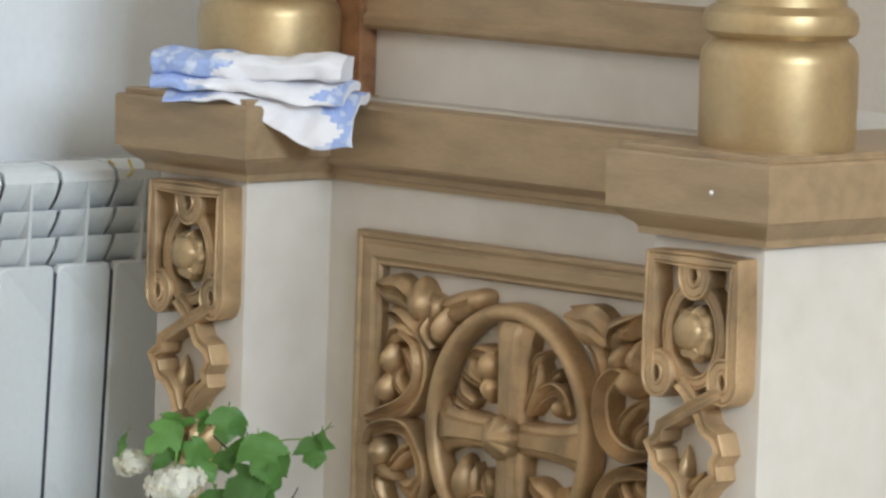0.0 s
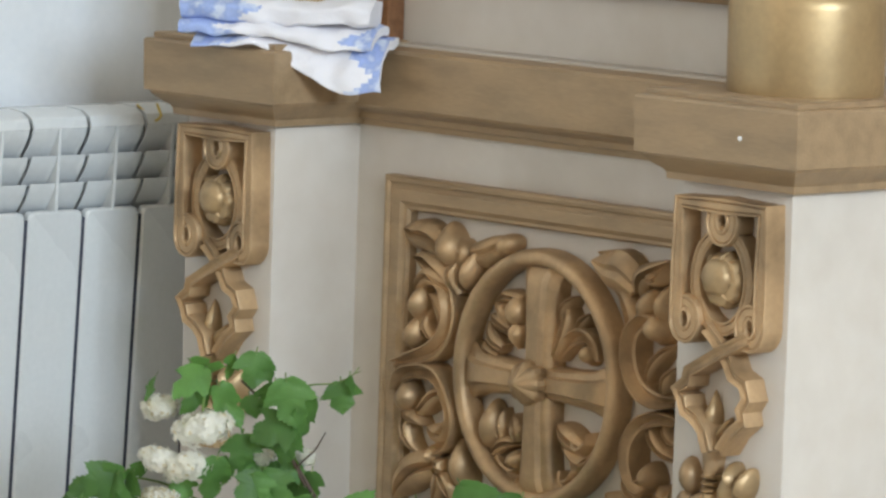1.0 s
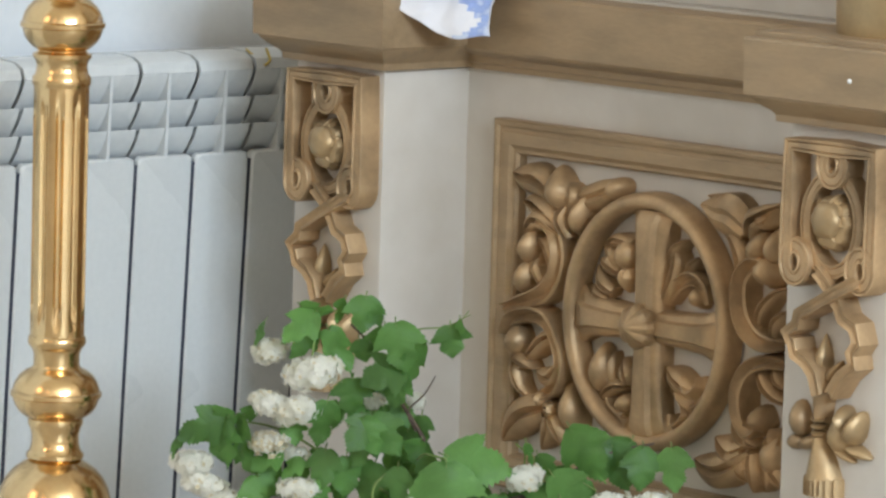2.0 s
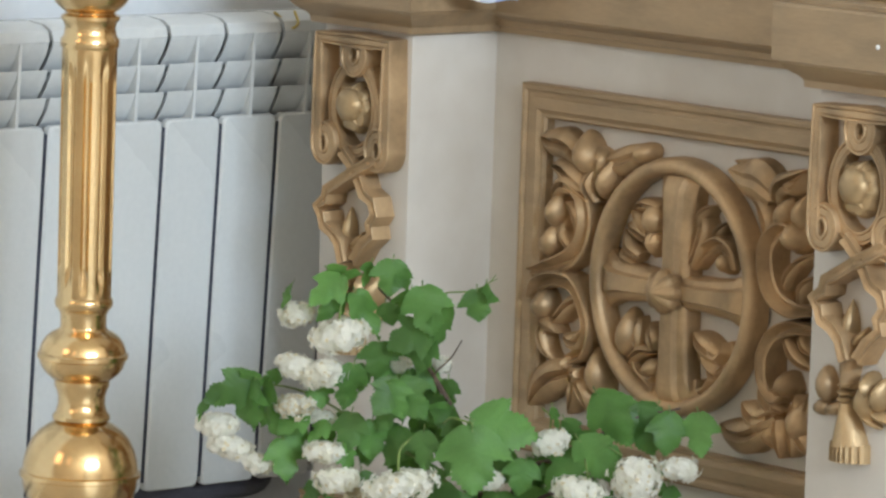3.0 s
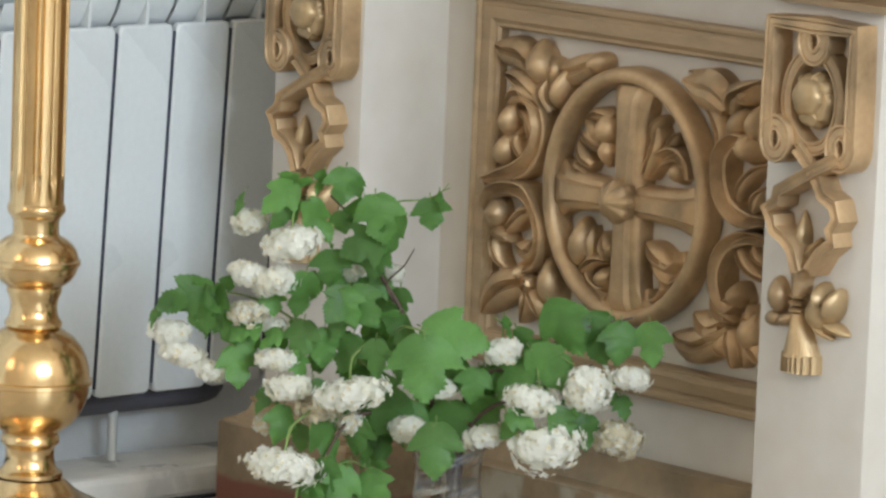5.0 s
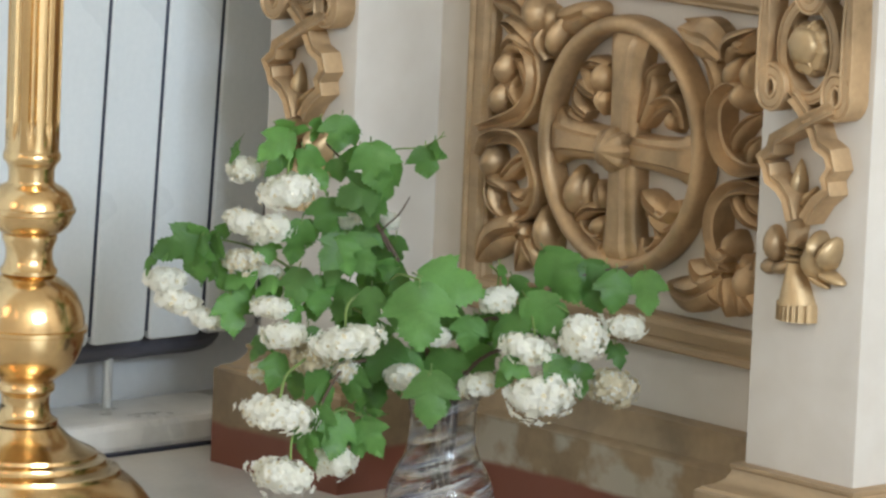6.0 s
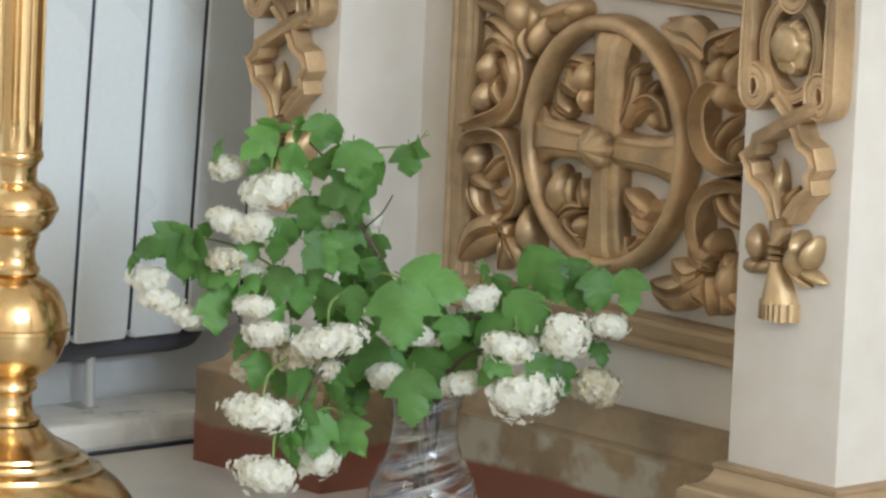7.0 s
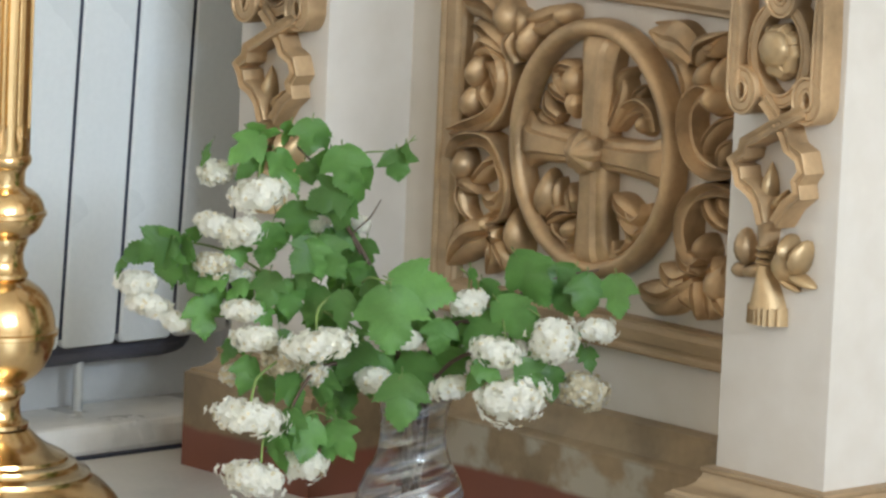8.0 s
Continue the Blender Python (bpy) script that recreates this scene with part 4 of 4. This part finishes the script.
def flower_head(u, z, d, rx, rz, dull=0.0):
    """A snowball head: a dome of small five-petalled florets round a pale core."""
    c = spot(u, z, d)
    bm = B()
    rx, rz = 0.96 * rx, 0.88 * rz
    ry = (rx + rz) * 0.45
    tilt = Matrix.Rotation(rng.uniform(-0.25, 0.25), 3, AWAY)
    count = int(90 + 95000 * rx * rz)
    for i in range(count):
        k = (i + 0.5) / count
        zz = 1 - 2 * k
        if zz < -0.9:
            continue
        a = i * 2.39996 + rng.uniform(-0.3, 0.3)
        s = math.sqrt(1 - zz * zz)
        nrm = Vector((0, 0, 0)) + RIGHT * (s * math.cos(a)) - AWAY * (s * math.sin(a)) + Vector((0, 0, zz))
        lump = min(1.20, rng.uniform(0.90, 1.06) + 0.38 * noise.noise(Vector((u * 40 + nrm.x * 4.2, nrm.y * 4.2, z * 40 + nrm.z * 4.2))))
        lump += 0.13 if rng.random() < 0.14 else 0.0
        at = c + tilt @ (RIGHT * (s * math.cos(a) * rx) - AWAY * (s * math.sin(a) * ry) + Vector((0, 0, zz * rz * (0.68 if zz > 0 else 1.05)))) * lump
        out = (tilt @ nrm + Vector((rng.uniform(-.26, .26), rng.uniform(-.26, .26), rng.uniform(-.26, .26)))).normalized()
        ta = out.orthogonal().normalized()
        tb = out.cross(ta)
        r = rng.uniform(0.0044, 0.0064)
        spin = rng.uniform(0, 6.28)
        mid = bm.verts.new(at - out * r * 0.15)
        for p in range(5):
            w = spin + p * 1.2566
            cup = rng.uniform(-0.20, 0.28)
            dirv = ta * math.cos(w) + tb * math.sin(w)
            side = -ta * math.sin(w) + tb * math.cos(w)
            v1 = bm.verts.new(at + dirv * r * 0.55 + side * r * 0.46 + out * r * cup * 0.4)
            v2 = bm.verts.new(at + dirv * r * 1.06 + side * r * 0.28 + out * r * cup)
            v3 = bm.verts.new(at + dirv * r * 1.06 - side * r * 0.28 + out * r * cup)
            v4 = bm.verts.new(at + dirv * r * 0.55 - side * r * 0.46 + out * r * cup * 0.4)
            f = bm.faces.new((mid, v1, v2, v3, v4))
            f.material_index = 1 if rng.random() < 0.04 + 0.75 * dull else 0
    core = bmesh.ops.create_icosphere(bm, subdivisions=2, radius=1.0)["verts"]
    for v in core:
        q = v.co
        v.co = c + tilt @ (RIGHT * q.x * rx * 0.86 - AWAY * q.y * ry * 0.86 + Vector((0, 0, q.z * rz * (0.54 if q.z > 0 else 0.88))))
        for f in v.link_faces:
            f.material_index = 1 if dull else 0
    me_part = part("flower_head", bm, (PETAL, PETAL_OLD), bouquet, "fading cream flower head" if dull else "")
    return me_part


HALF = [(0.0, 0.0), (-0.07, 0.09), (-0.06, 0.19), (0.01, 0.28), (0.08, 0.36), (0.19, 0.42), (0.31, 0.50), (0.44, 0.545), (0.45, 0.43), (0.44, 0.33), (0.49, 0.275), (0.57, 0.30), (0.66, 0.315),
        (0.73, 0.28), (0.79, 0.20), (0.86, 0.145), (0.93, 0.07), (1.0, 0.0)]


def leaf(u, z, d, size, turn, roll, wide=1.0):
    """A lobed, toothed leaf that hangs from its stalk; turn: where its tip points, roll: how far it turns edge-on."""
    base = spot(u, z, d)
    a = radians(turn + rng.uniform(-6, 6))
    lean = rng.uniform(-0.15, 0.45)
    ax = (RIGHT * math.cos(a) + Vector((0, 0, math.sin(a))) - AWAY * lean).normalized()
    nrm = (-AWAY + Vector((0, 0, rng.uniform(0.15, 0.55)))).normalized()
    nrm = (nrm - ax * nrm.dot(ax)).normalized()
    nrm = Matrix.Rotation(radians(roll) * rng.choice((-1, 1)), 3, ax) @ nrm
    sd = nrm.cross(ax)
    wide *= rng.uniform(0.92, 1.06)
    slim = rng.choice((0.0, 0.0, 0.25))
    fold, droop, wave, ph = rng.uniform(0.10, 0.45), rng.uniform(0.15, 0.50), rng.uniform(0.025, 0.06), rng.uniform(0, 6)
    bm = B()
    rows = 4
    edge = []
    for x, y in HALF:
        if slim:
            y = y * (1 - slim) + slim * 0.46 * math.sin(math.pi * min(1, max(0, (x + 0.04) / 1.04)) ** 0.8)
        edge.append((x, y))
    # more, toothed points along the edge
    fine = []
    for (x0, y0), (x1, y1) in zip(edge, edge[1:]):
        fine += [(x0, y0), ((x0 + x1) / 2 - 0.022, (y0 + y1) / 2 - 0.040)]
    fine.append(edge[-1])
    for s in (1, -1):
        cols = []
        for x, y in fine:
            col = []
            for k in range(rows + 1):
                t = k / rows
                # veins run from the midrib forward to the edge
                mx = max(0.0, x - 0.25 * y) * (1 - t) + x * t
                yy = y * t * wide
                h = -fold * yy * 0.5 - droop * mx * mx * 0.6 + wave * math.sin(9 * mx + ph + s) * t + 0.020 * abs(math.sin(11 * (mx - 0.7 * yy))) * min(1, 2 * t)
                col.append(bm.verts.new(base + (ax * mx + sd * (s * yy) + nrm * h) * size))
            cols.append(col)
        for p, q in zip(cols, cols[1:]):
            for k in range(rows):
                quad = (p[k], q[k], q[k + 1], p[k + 1])
                bm.faces.new(quad)
    bmesh.ops.remove_doubles(bm, verts=bm.verts, dist=0.00003)
    ob = part("leaf", bm, LEAF, bouquet, smooth=60)
    stalk = base - ax * size * 0.13 + Vector((0, 0, -0.04 * size)) + AWAY * 0.03
    part("petiole", tube(B(), [base + ax * size * 0.02, base - ax * size * 0.07 + AWAY * 0.004, stalk], (0.0008, 0.0009, 0.0011), 5, 3), STEM, ob, smooth=60)
    return ob


def branch(pts, radius, mat):
    return part("stem", tube(B(), [spot(*p) for p in pts], radius, 6, 5), mat, bouquet, smooth=60)


flower_head(-0.244, 0.442, 0.030, 0.0205, 0.0165)
flower_head(-0.191, 0.425, 0.070, 0.0348, 0.0243)
flower_head(-0.241, 0.383, 0.050, 0.0231, 0.0178)
flower_head(-0.210, 0.378, 0.060, 0.0250, 0.0198)
flower_head(-0.243, 0.335, 0.040, 0.0218, 0.0172, dull=0.5)
flower_head(-0.332, 0.306, 0.020, 0.0239, 0.0173)
flower_head(-0.318, 0.281, 0.020, 0.0279, 0.0166)
flower_head(-0.282, 0.263, 0.030, 0.0173, 0.0133)
flower_head(-0.205, 0.286, 0.070, 0.0224, 0.0145)
flower_head(-0.189, 0.256, 0.080, 0.0263, 0.0178)
flower_head(-0.116, 0.259, 0.120, 0.0431, 0.0229)
flower_head(-0.154, 0.232, 0.070, 0.0277, 0.0211, dull=1.0)
flower_head(-0.189, 0.171, 0.120, 0.0420, 0.0249)
flower_head(-0.182, 0.098, 0.120, 0.0368, 0.0250)
flower_head(-0.124, 0.112, 0.090, 0.0238, 0.0238)
flower_head(-0.048, 0.211, 0.070, 0.0198, 0.0178)
flower_head(0.057, 0.311, 0.090, 0.0216, 0.0184)
flower_head(0.094, 0.260, 0.120, 0.0301, 0.0209)
flower_head(0.158, 0.277, 0.120, 0.0274, 0.0340)
flower_head(0.209, 0.286, 0.100, 0.0203, 0.0170)
flower_head(0.112, 0.208, 0.130, 0.0431, 0.0346)
flower_head(0.200, 0.204, 0.040, 0.0279, 0.0265, dull=1.0)
flower_head(0.040, 0.207, 0.080, 0.0237, 0.0158)
flower_head(-0.013, 0.258, 0.060, 0.0172, 0.0132)
flower_head(-0.214, 0.207, 0.050, 0.0133, 0.0133, dull=0.5)
flower_head(-0.116, 0.213, 0.060, 0.0172, 0.0145, dull=0.5)
flower_head(-0.207, 0.316, 0.020, 0.0146, 0.0119)
flower_head(-0.071, 0.386, 0.020, 0.0093, 0.0093)
flower_head(-0.120, 0.382, 0.010, 0.0106, 0.0093)

leaf(-0.192, 0.490, 0.060, 0.0522, -138, 15, 1.00)
leaf(-0.207, 0.497, 0.050, 0.0422, -19, 60, 0.80)
leaf(-0.132, 0.510, 0.060, 0.0442, -97, 12, 1.15)
leaf(-0.123, 0.502, 0.050, 0.0319, -68, 35, 1.00)
leaf(-0.096, 0.482, 0.080, 0.0593, -79, 10, 1.10)
leaf(-0.067, 0.458, 0.060, 0.0542, -98, 62, 1.00)
leaf(-0.111, 0.474, 0.050, 0.0425, -103, 40, 1.00)
leaf(-0.033, 0.480, 0.070, 0.0409, -86, 8, 1.25)
leaf(-0.022, 0.488, 0.070, 0.0238, -74, 60, 1.00)
leaf(-0.259, 0.450, 0.040, 0.0356, 77, 62, 0.80)
leaf(-0.190, 0.471, 0.055, 0.0474, -124, 38, 0.80)
leaf(-0.174, 0.470, 0.055, 0.0597, -61, 35, 0.80)
leaf(-0.139, 0.458, 0.050, 0.0291, -78, 20, 1.20)
leaf(-0.158, 0.502, 0.030, 0.0293, -99, 50, 1.00)
leaf(-0.090, 0.433, 0.065, 0.0545, -160, 20, 1.10)
leaf(-0.088, 0.424, 0.060, 0.0480, -112, 25, 1.05)
leaf(-0.092, 0.424, 0.020, 0.0365, -129, 25, 1.00)
leaf(-0.145, 0.413, 0.060, 0.0466, -89, 10, 1.10)
leaf(-0.121, 0.374, 0.090, 0.0517, -128, 18, 1.00)
leaf(-0.119, 0.374, 0.090, 0.0567, -58, 15, 0.95)
leaf(-0.131, 0.373, 0.095, 0.0474, -70, 15, 0.90)
leaf(-0.174, 0.385, 0.060, 0.0570, -103, 32, 0.90)
leaf(-0.216, 0.358, 0.030, 0.0308, -78, 15, 1.20)
leaf(-0.161, 0.381, 0.030, 0.0354, -108, 40, 1.00)
leaf(-0.292, 0.364, 0.050, 0.0651, -152, 30, 0.90)
leaf(-0.331, 0.352, 0.050, 0.0404, -137, 35, 0.80)
leaf(-0.304, 0.358, 0.045, 0.0629, -78, 35, 1.00)
leaf(-0.289, 0.364, 0.055, 0.0443, -115, 40, 0.80)
leaf(-0.272, 0.363, 0.050, 0.0528, -103, 50, 0.70)
leaf(-0.284, 0.365, 0.050, 0.0431, -159, 55, 1.00)
leaf(-0.259, 0.373, 0.040, 0.0332, -139, 45, 0.80)
leaf(-0.230, 0.326, 0.040, 0.0429, -151, 30, 1.00)
leaf(-0.254, 0.292, 0.040, 0.0514, -82, 20, 1.10)
leaf(-0.237, 0.312, 0.030, 0.0421, -97, 30, 1.00)
leaf(-0.344, 0.336, 0.040, 0.0268, -122, 55, 0.70)
leaf(-0.276, 0.330, 0.030, 0.0436, -70, 40, 1.00)
leaf(-0.175, 0.328, 0.055, 0.0492, -93, 15, 1.05)
leaf(-0.183, 0.293, 0.070, 0.0391, -70, 32, 0.90)
leaf(-0.089, 0.318, 0.110, 0.0458, -88, 25, 1.00)
leaf(-0.033, 0.328, 0.140, 0.0791, -84, 6, 1.15)
leaf(-0.032, 0.337, 0.120, 0.0815, -6, 12, 1.00)
leaf(-0.047, 0.315, 0.050, 0.0475, 143, 30, 0.90)
leaf(-0.065, 0.342, 0.050, 0.0377, -120, 25, 1.00)
leaf(-0.150, 0.319, 0.050, 0.0484, -83, 20, 1.10)
leaf(-0.117, 0.313, 0.050, 0.0499, -102, 20, 1.10)
leaf(-0.203, 0.316, 0.050, 0.0343, -140, 30, 1.00)
leaf(-0.057, 0.303, 0.050, 0.0436, -106, 30, 1.10)
leaf(0.010, 0.292, 0.050, 0.0525, -110, 20, 1.10)
leaf(0.030, 0.282, 0.070, 0.0444, -104, 12, 1.10)
leaf(-0.095, 0.261, 0.050, 0.0504, -103, 20, 1.10)
leaf(-0.127, 0.241, 0.060, 0.0489, -80, 20, 1.10)
leaf(-0.065, 0.251, 0.070, 0.0628, -107, 22, 1.00)
leaf(-0.207, 0.249, 0.050, 0.0357, -123, 30, 1.00)
leaf(-0.042, 0.234, 0.040, 0.0502, -102, 20, 1.10)
leaf(-0.001, 0.236, 0.040, 0.0559, -81, 20, 1.10)
leaf(0.032, 0.244, 0.040, 0.0504, -72, 20, 1.10)
leaf(-0.155, 0.213, 0.080, 0.0538, -58, 25, 1.00)
leaf(-0.106, 0.218, 0.070, 0.0466, -100, 20, 1.00)
leaf(-0.172, 0.204, 0.050, 0.0360, -103, 30, 1.00)
leaf(-0.194, 0.230, 0.080, 0.0470, -102, 30, 0.90)
leaf(-0.216, 0.245, 0.060, 0.0310, -120, 35, 0.90)
leaf(-0.016, 0.227, 0.140, 0.0671, -90, 8, 0.95)
leaf(-0.007, 0.209, 0.130, 0.0338, -74, 30, 0.80)
leaf(-0.161, 0.258, 0.050, 0.0371, -66, 30, 1.00)
leaf(-0.118, 0.347, 0.050, 0.0485, -132, 25, 1.00)
leaf(-0.088, 0.261, 0.050, 0.0440, -49, 20, 1.10)
leaf(-0.160, 0.150, 0.110, 0.0514, -80, 45, 0.80)
leaf(-0.171, 0.152, 0.110, 0.0389, -80, 50, 0.70)
leaf(-0.118, 0.164, 0.100, 0.0554, -106, 20, 0.90)
leaf(-0.094, 0.159, 0.090, 0.0514, -54, 20, 1.00)
leaf(-0.117, 0.169, 0.090, 0.0417, -133, 35, 0.80)
leaf(-0.089, 0.170, 0.090, 0.0263, -10, 60, 0.70)
leaf(-0.143, 0.174, 0.100, 0.0490, -97, 40, 1.00)
leaf(-0.103, 0.145, 0.080, 0.0353, -77, 30, 1.00)
leaf(0.111, 0.363, 0.070, 0.0736, -61, 38, 0.95)
leaf(0.180, 0.349, 0.060, 0.0551, -129, 18, 1.10)
leaf(0.159, 0.344, 0.060, 0.0574, -74, 20, 1.00)
leaf(0.195, 0.345, 0.080, 0.0508, -87, 14, 1.10)
leaf(0.228, 0.345, 0.080, 0.0523, -83, 20, 1.00)
leaf(0.239, 0.330, 0.060, 0.0311, -75, 50, 1.00)
leaf(0.092, 0.313, 0.100, 0.0646, -39, 20, 1.00)
leaf(0.114, 0.312, 0.100, 0.0303, -24, 35, 0.80)
leaf(0.087, 0.297, 0.090, 0.0580, -138, 22, 1.00)
leaf(0.059, 0.350, 0.100, 0.0263, -67, 50, 0.80)
leaf(0.067, 0.243, 0.130, 0.0387, -27, 25, 0.90)
leaf(0.088, 0.240, 0.100, 0.0449, -142, 20, 0.90)
leaf(0.120, 0.249, 0.130, 0.0491, -46, 22, 0.95)
leaf(0.158, 0.230, 0.050, 0.0438, -77, 30, 1.00)
leaf(0.199, 0.253, 0.050, 0.0302, -72, 25, 1.00)
leaf(0.169, 0.272, 0.050, 0.0402, -57, 25, 1.00)
leaf(0.074, 0.330, 0.060, 0.0343, -51, 40, 1.00)
leaf(0.063, 0.281, 0.050, 0.0420, -78, 25, 1.10)
leaf(0.104, 0.263, 0.050, 0.0352, -99, 25, 1.10)
leaf(0.143, 0.258, 0.050, 0.0353, -76, 25, 1.00)

branch([(-0.009, 0.166, 0.000), (-0.033, 0.277, 0.020), (-0.059, 0.338, 0.030), (-0.094, 0.393, 0.030), (-0.126, 0.450, 0.030), (-0.149, 0.476, 0.040)], (0.0035, 0.0025, 0.0013), TWIG)
branch([(-0.014, 0.166, 0.000), (-0.065, 0.248, 0.020), (-0.147, 0.301, 0.030), (-0.228, 0.344, 0.010), (-0.300, 0.359, 0.030)], (0.0030, 0.0018, 0.0010), STEM)
branch([(-0.003, 0.166, 0.000), (0.027, 0.263, 0.040), (0.079, 0.288, 0.060), (0.143, 0.331, 0.060), (0.208, 0.349, 0.060)], (0.0035, 0.0025, 0.0015), TWIG)
branch([(-0.012, 0.166, 0.000), (-0.063, 0.220, 0.050), (-0.116, 0.218, 0.070), (-0.149, 0.163, 0.090), (-0.171, 0.124, 0.100)], (0.0032, 0.0022, 0.0014), TWIG)
branch([(-0.005, 0.166, 0.000), (0.042, 0.231, 0.050), (0.094, 0.257, 0.070), (0.164, 0.295, 0.080)], (0.0032, 0.0022, 0.0014), TWIG)
branch([(-0.071, 0.352, 0.035), (-0.080, 0.375, 0.040), (-0.061, 0.397, 0.045), (-0.049, 0.419, 0.050)], (0.0014, 0.0011, 0.0007), TWIG)
branch([(-0.099, 0.453, 0.050), (-0.073, 0.474, 0.060), (-0.041, 0.479, 0.065), (-0.021, 0.489, 0.070), (-0.012, 0.500, 0.070)], (0.0013, 0.0010, 0.0006), STEM)
branch([(-0.021, 0.489, 0.070), (-0.017, 0.492, 0.070), (-0.010, 0.495, 0.070)], (0.0008, 0.0006), STEM)
branch([(-0.192, 0.442, 0.070), (-0.190, 0.460, 0.060), (-0.185, 0.475, 0.055)], 0.0014, STEM)
branch([(-0.117, 0.274, 0.120), (-0.115, 0.299, 0.110), (-0.093, 0.316, 0.090)], 0.0016, STEM)
branch([(-0.190, 0.186, 0.120), (-0.183, 0.213, 0.110), (-0.162, 0.230, 0.090)], 0.0016, STEM)
branch([(-0.175, 0.115, 0.120), (-0.174, 0.140, 0.110), (-0.165, 0.151, 0.100)], 0.0014, STEM)
branch([(-0.011, 0.178, 0.150), (-0.016, 0.205, 0.140), (-0.019, 0.228, 0.140)], 0.0009, STEM)
branch([(0.057, 0.323, 0.090), (0.057, 0.339, 0.090), (0.047, 0.350, 0.100)], 0.0012, STEM)
branch([(0.102, 0.273, 0.120), (0.098, 0.293, 0.100), (0.091, 0.304, 0.090)], 0.0012, STEM)
branch([(0.141, 0.298, 0.100), (0.117, 0.310, 0.100), (0.091, 0.304, 0.090)], 0.0011, STEM)
branch([(-0.034, 0.335, 0.130), (-0.057, 0.335, 0.100), (-0.067, 0.322, 0.060)], 0.0014, STEM)
branch([(-0.094, 0.165, 0.090), (-0.114, 0.172, 0.090), (-0.133, 0.166, 0.100)], 0.0010, STEM)

# small inner leaves along the branches
for k in range(62):
    t = rng.uniform(0.0, 0.75)
    arm = rng.choice((((0.0, 0.24), (-0.13, 0.44)), ((0.0, 0.22), (-0.28, 0.36)), ((0.0, 0.22), (0.20, 0.33)), ((-0.02, 0.22), (-0.15, 0.13)), ((-0.05, 0.30), (-0.15, 0.42))))
    u, z = (p + (q - p) * t for p, q in zip(*arm))
    leaf(u + rng.uniform(-0.035, 0.012), z + rng.uniform(-0.02, 0.03), rng.uniform(-0.03, 0.015), rng.uniform(0.03, 0.045), rng.uniform(-130, -40), rng.uniform(5, 60))
for k in range(5):
    a = k * 1.3
    part("stem", tube(B(), [spot(0.02 * math.cos(a), 0.015, 0.02 * math.sin(a)), spot(0.012 * math.cos(a + 2), 0.10, 0.012 * math.sin(a + 2)),
                            spot(0.018 * math.cos(a + 3), 0.19, 0.018 * math.sin(a + 3))], 0.0032, 6, 5), TWIG, bouquet, smooth=60)


# ---- the folded towel on the cap ----
def build_towel():
    towel = thing("towel", (-4.72, 4.10, 0.848), "white kitchen towel with blue printed ends, folded over the case's cap", "towel")
    """Two folded layers, the lower one slipping down over the cap's edge."""
    start, along = Vector((-4.812, 4.056, 0)), Vector((0.205, 0.137, 0))
    depth = Vector((-0.555, 0.832, 0))

    def layer(name, t0, t1, front, back, z_at, thick, seed, droop):
        bm = B()
        nx, ns = 56, 36
        rows = []
        for i in range(nx + 1):
            t = t0 + (t1 - t0) * i / nx
            ring = []
            for j in range(ns):
                a = 2 * math.pi * j / ns
                ca, sa = math.cos(a), math.sin(a)
                s = -math.copysign(abs(ca) ** 0.5, ca)
                across = (front + back) / 2 + (back - front) / 2 * s
                zz = thick / 2 * math.copysign(abs(sa) ** 0.6, sa)
                fall = max(0.0, -s) ** 1.5 * droop(t)
                z = z_at + thick / 2 + zz - fall
                p = start + along * t + depth * across
                nv = Vector((t * 4 + seed, across * 14, z * 22))
                z += 0.007 * noise.noise(nv) + 0.004 * noise.noise(nv * 2.7)
                p += depth * (0.009 * noise.noise(nv + Vector((9, 3, 1))) + 0.005 * noise.noise(nv * 2.4)) + along * 0.03 * noise.noise(nv * 0.8 + Vector((5, 5, 5)))
                ring.append(bm.verts.new((p.x, p.y, z)))
            rows.append(ring)
        for p, q, i in zip(rows, rows[1:], range(nx)):
            for j in range(ns):
                f = bm.faces.new((p[j], p[(j + 1) % ns], q[(j + 1) % ns], q[j]))
                edge = i / nx + 0.07 * math.sin(j * 0.7 + seed)
                f.material_index = 1 if (edge < 0.36 if name == "upper_fold" else edge > 0.88 or edge < 0.22) else 0
        for r in (rows[0], rows[-1]):
            bm.faces.new(r)
        part(name, bm, (CLOTH, CLOTH_BLUE), towel, smooth=60)
    layer("upper_fold", 0.0, 0.97, -0.030, 0.040, 0.872, 0.030, 3.1, lambda t: 0.004)
    layer("middle_fold", 0.02, 1.0, -0.034, 0.040, 0.858, 0.016, 5.7, lambda t: 0.004 + 0.014 * t)
    layer("lower_fold", 0.08, 1.04, -0.038, 0.040, 0.848, 0.011, 8.4, lambda t: 0.008 + 0.050 * max(0.0, min(1.0, (t - 0.40) / 0.45)))
    return towel


build_towel()

# ---- floor slabs, last ----
slab_mesh = {}
for i in range(5):
    for j in range(4):
        x0, y0 = -5.004 + 0.4 * i, 3.2 + 0.4 * j - 0.16
        if "slab" not in slab_mesh:
            bm = B()
            box(bm, 0.001, 0.399, 0.001, 0.399, -0.004, 0.0)
            me = bpy.data.meshes.new("floor_slab")
            bm.to_mesh(me)
            bm.free()
            me.materials.append(FLOOR_STONE)
            slab_mesh["slab"] = me
        s = new("slab", slab_mesh["slab"])
        s.parent = floor
        s.location = (x0, y0, 0)
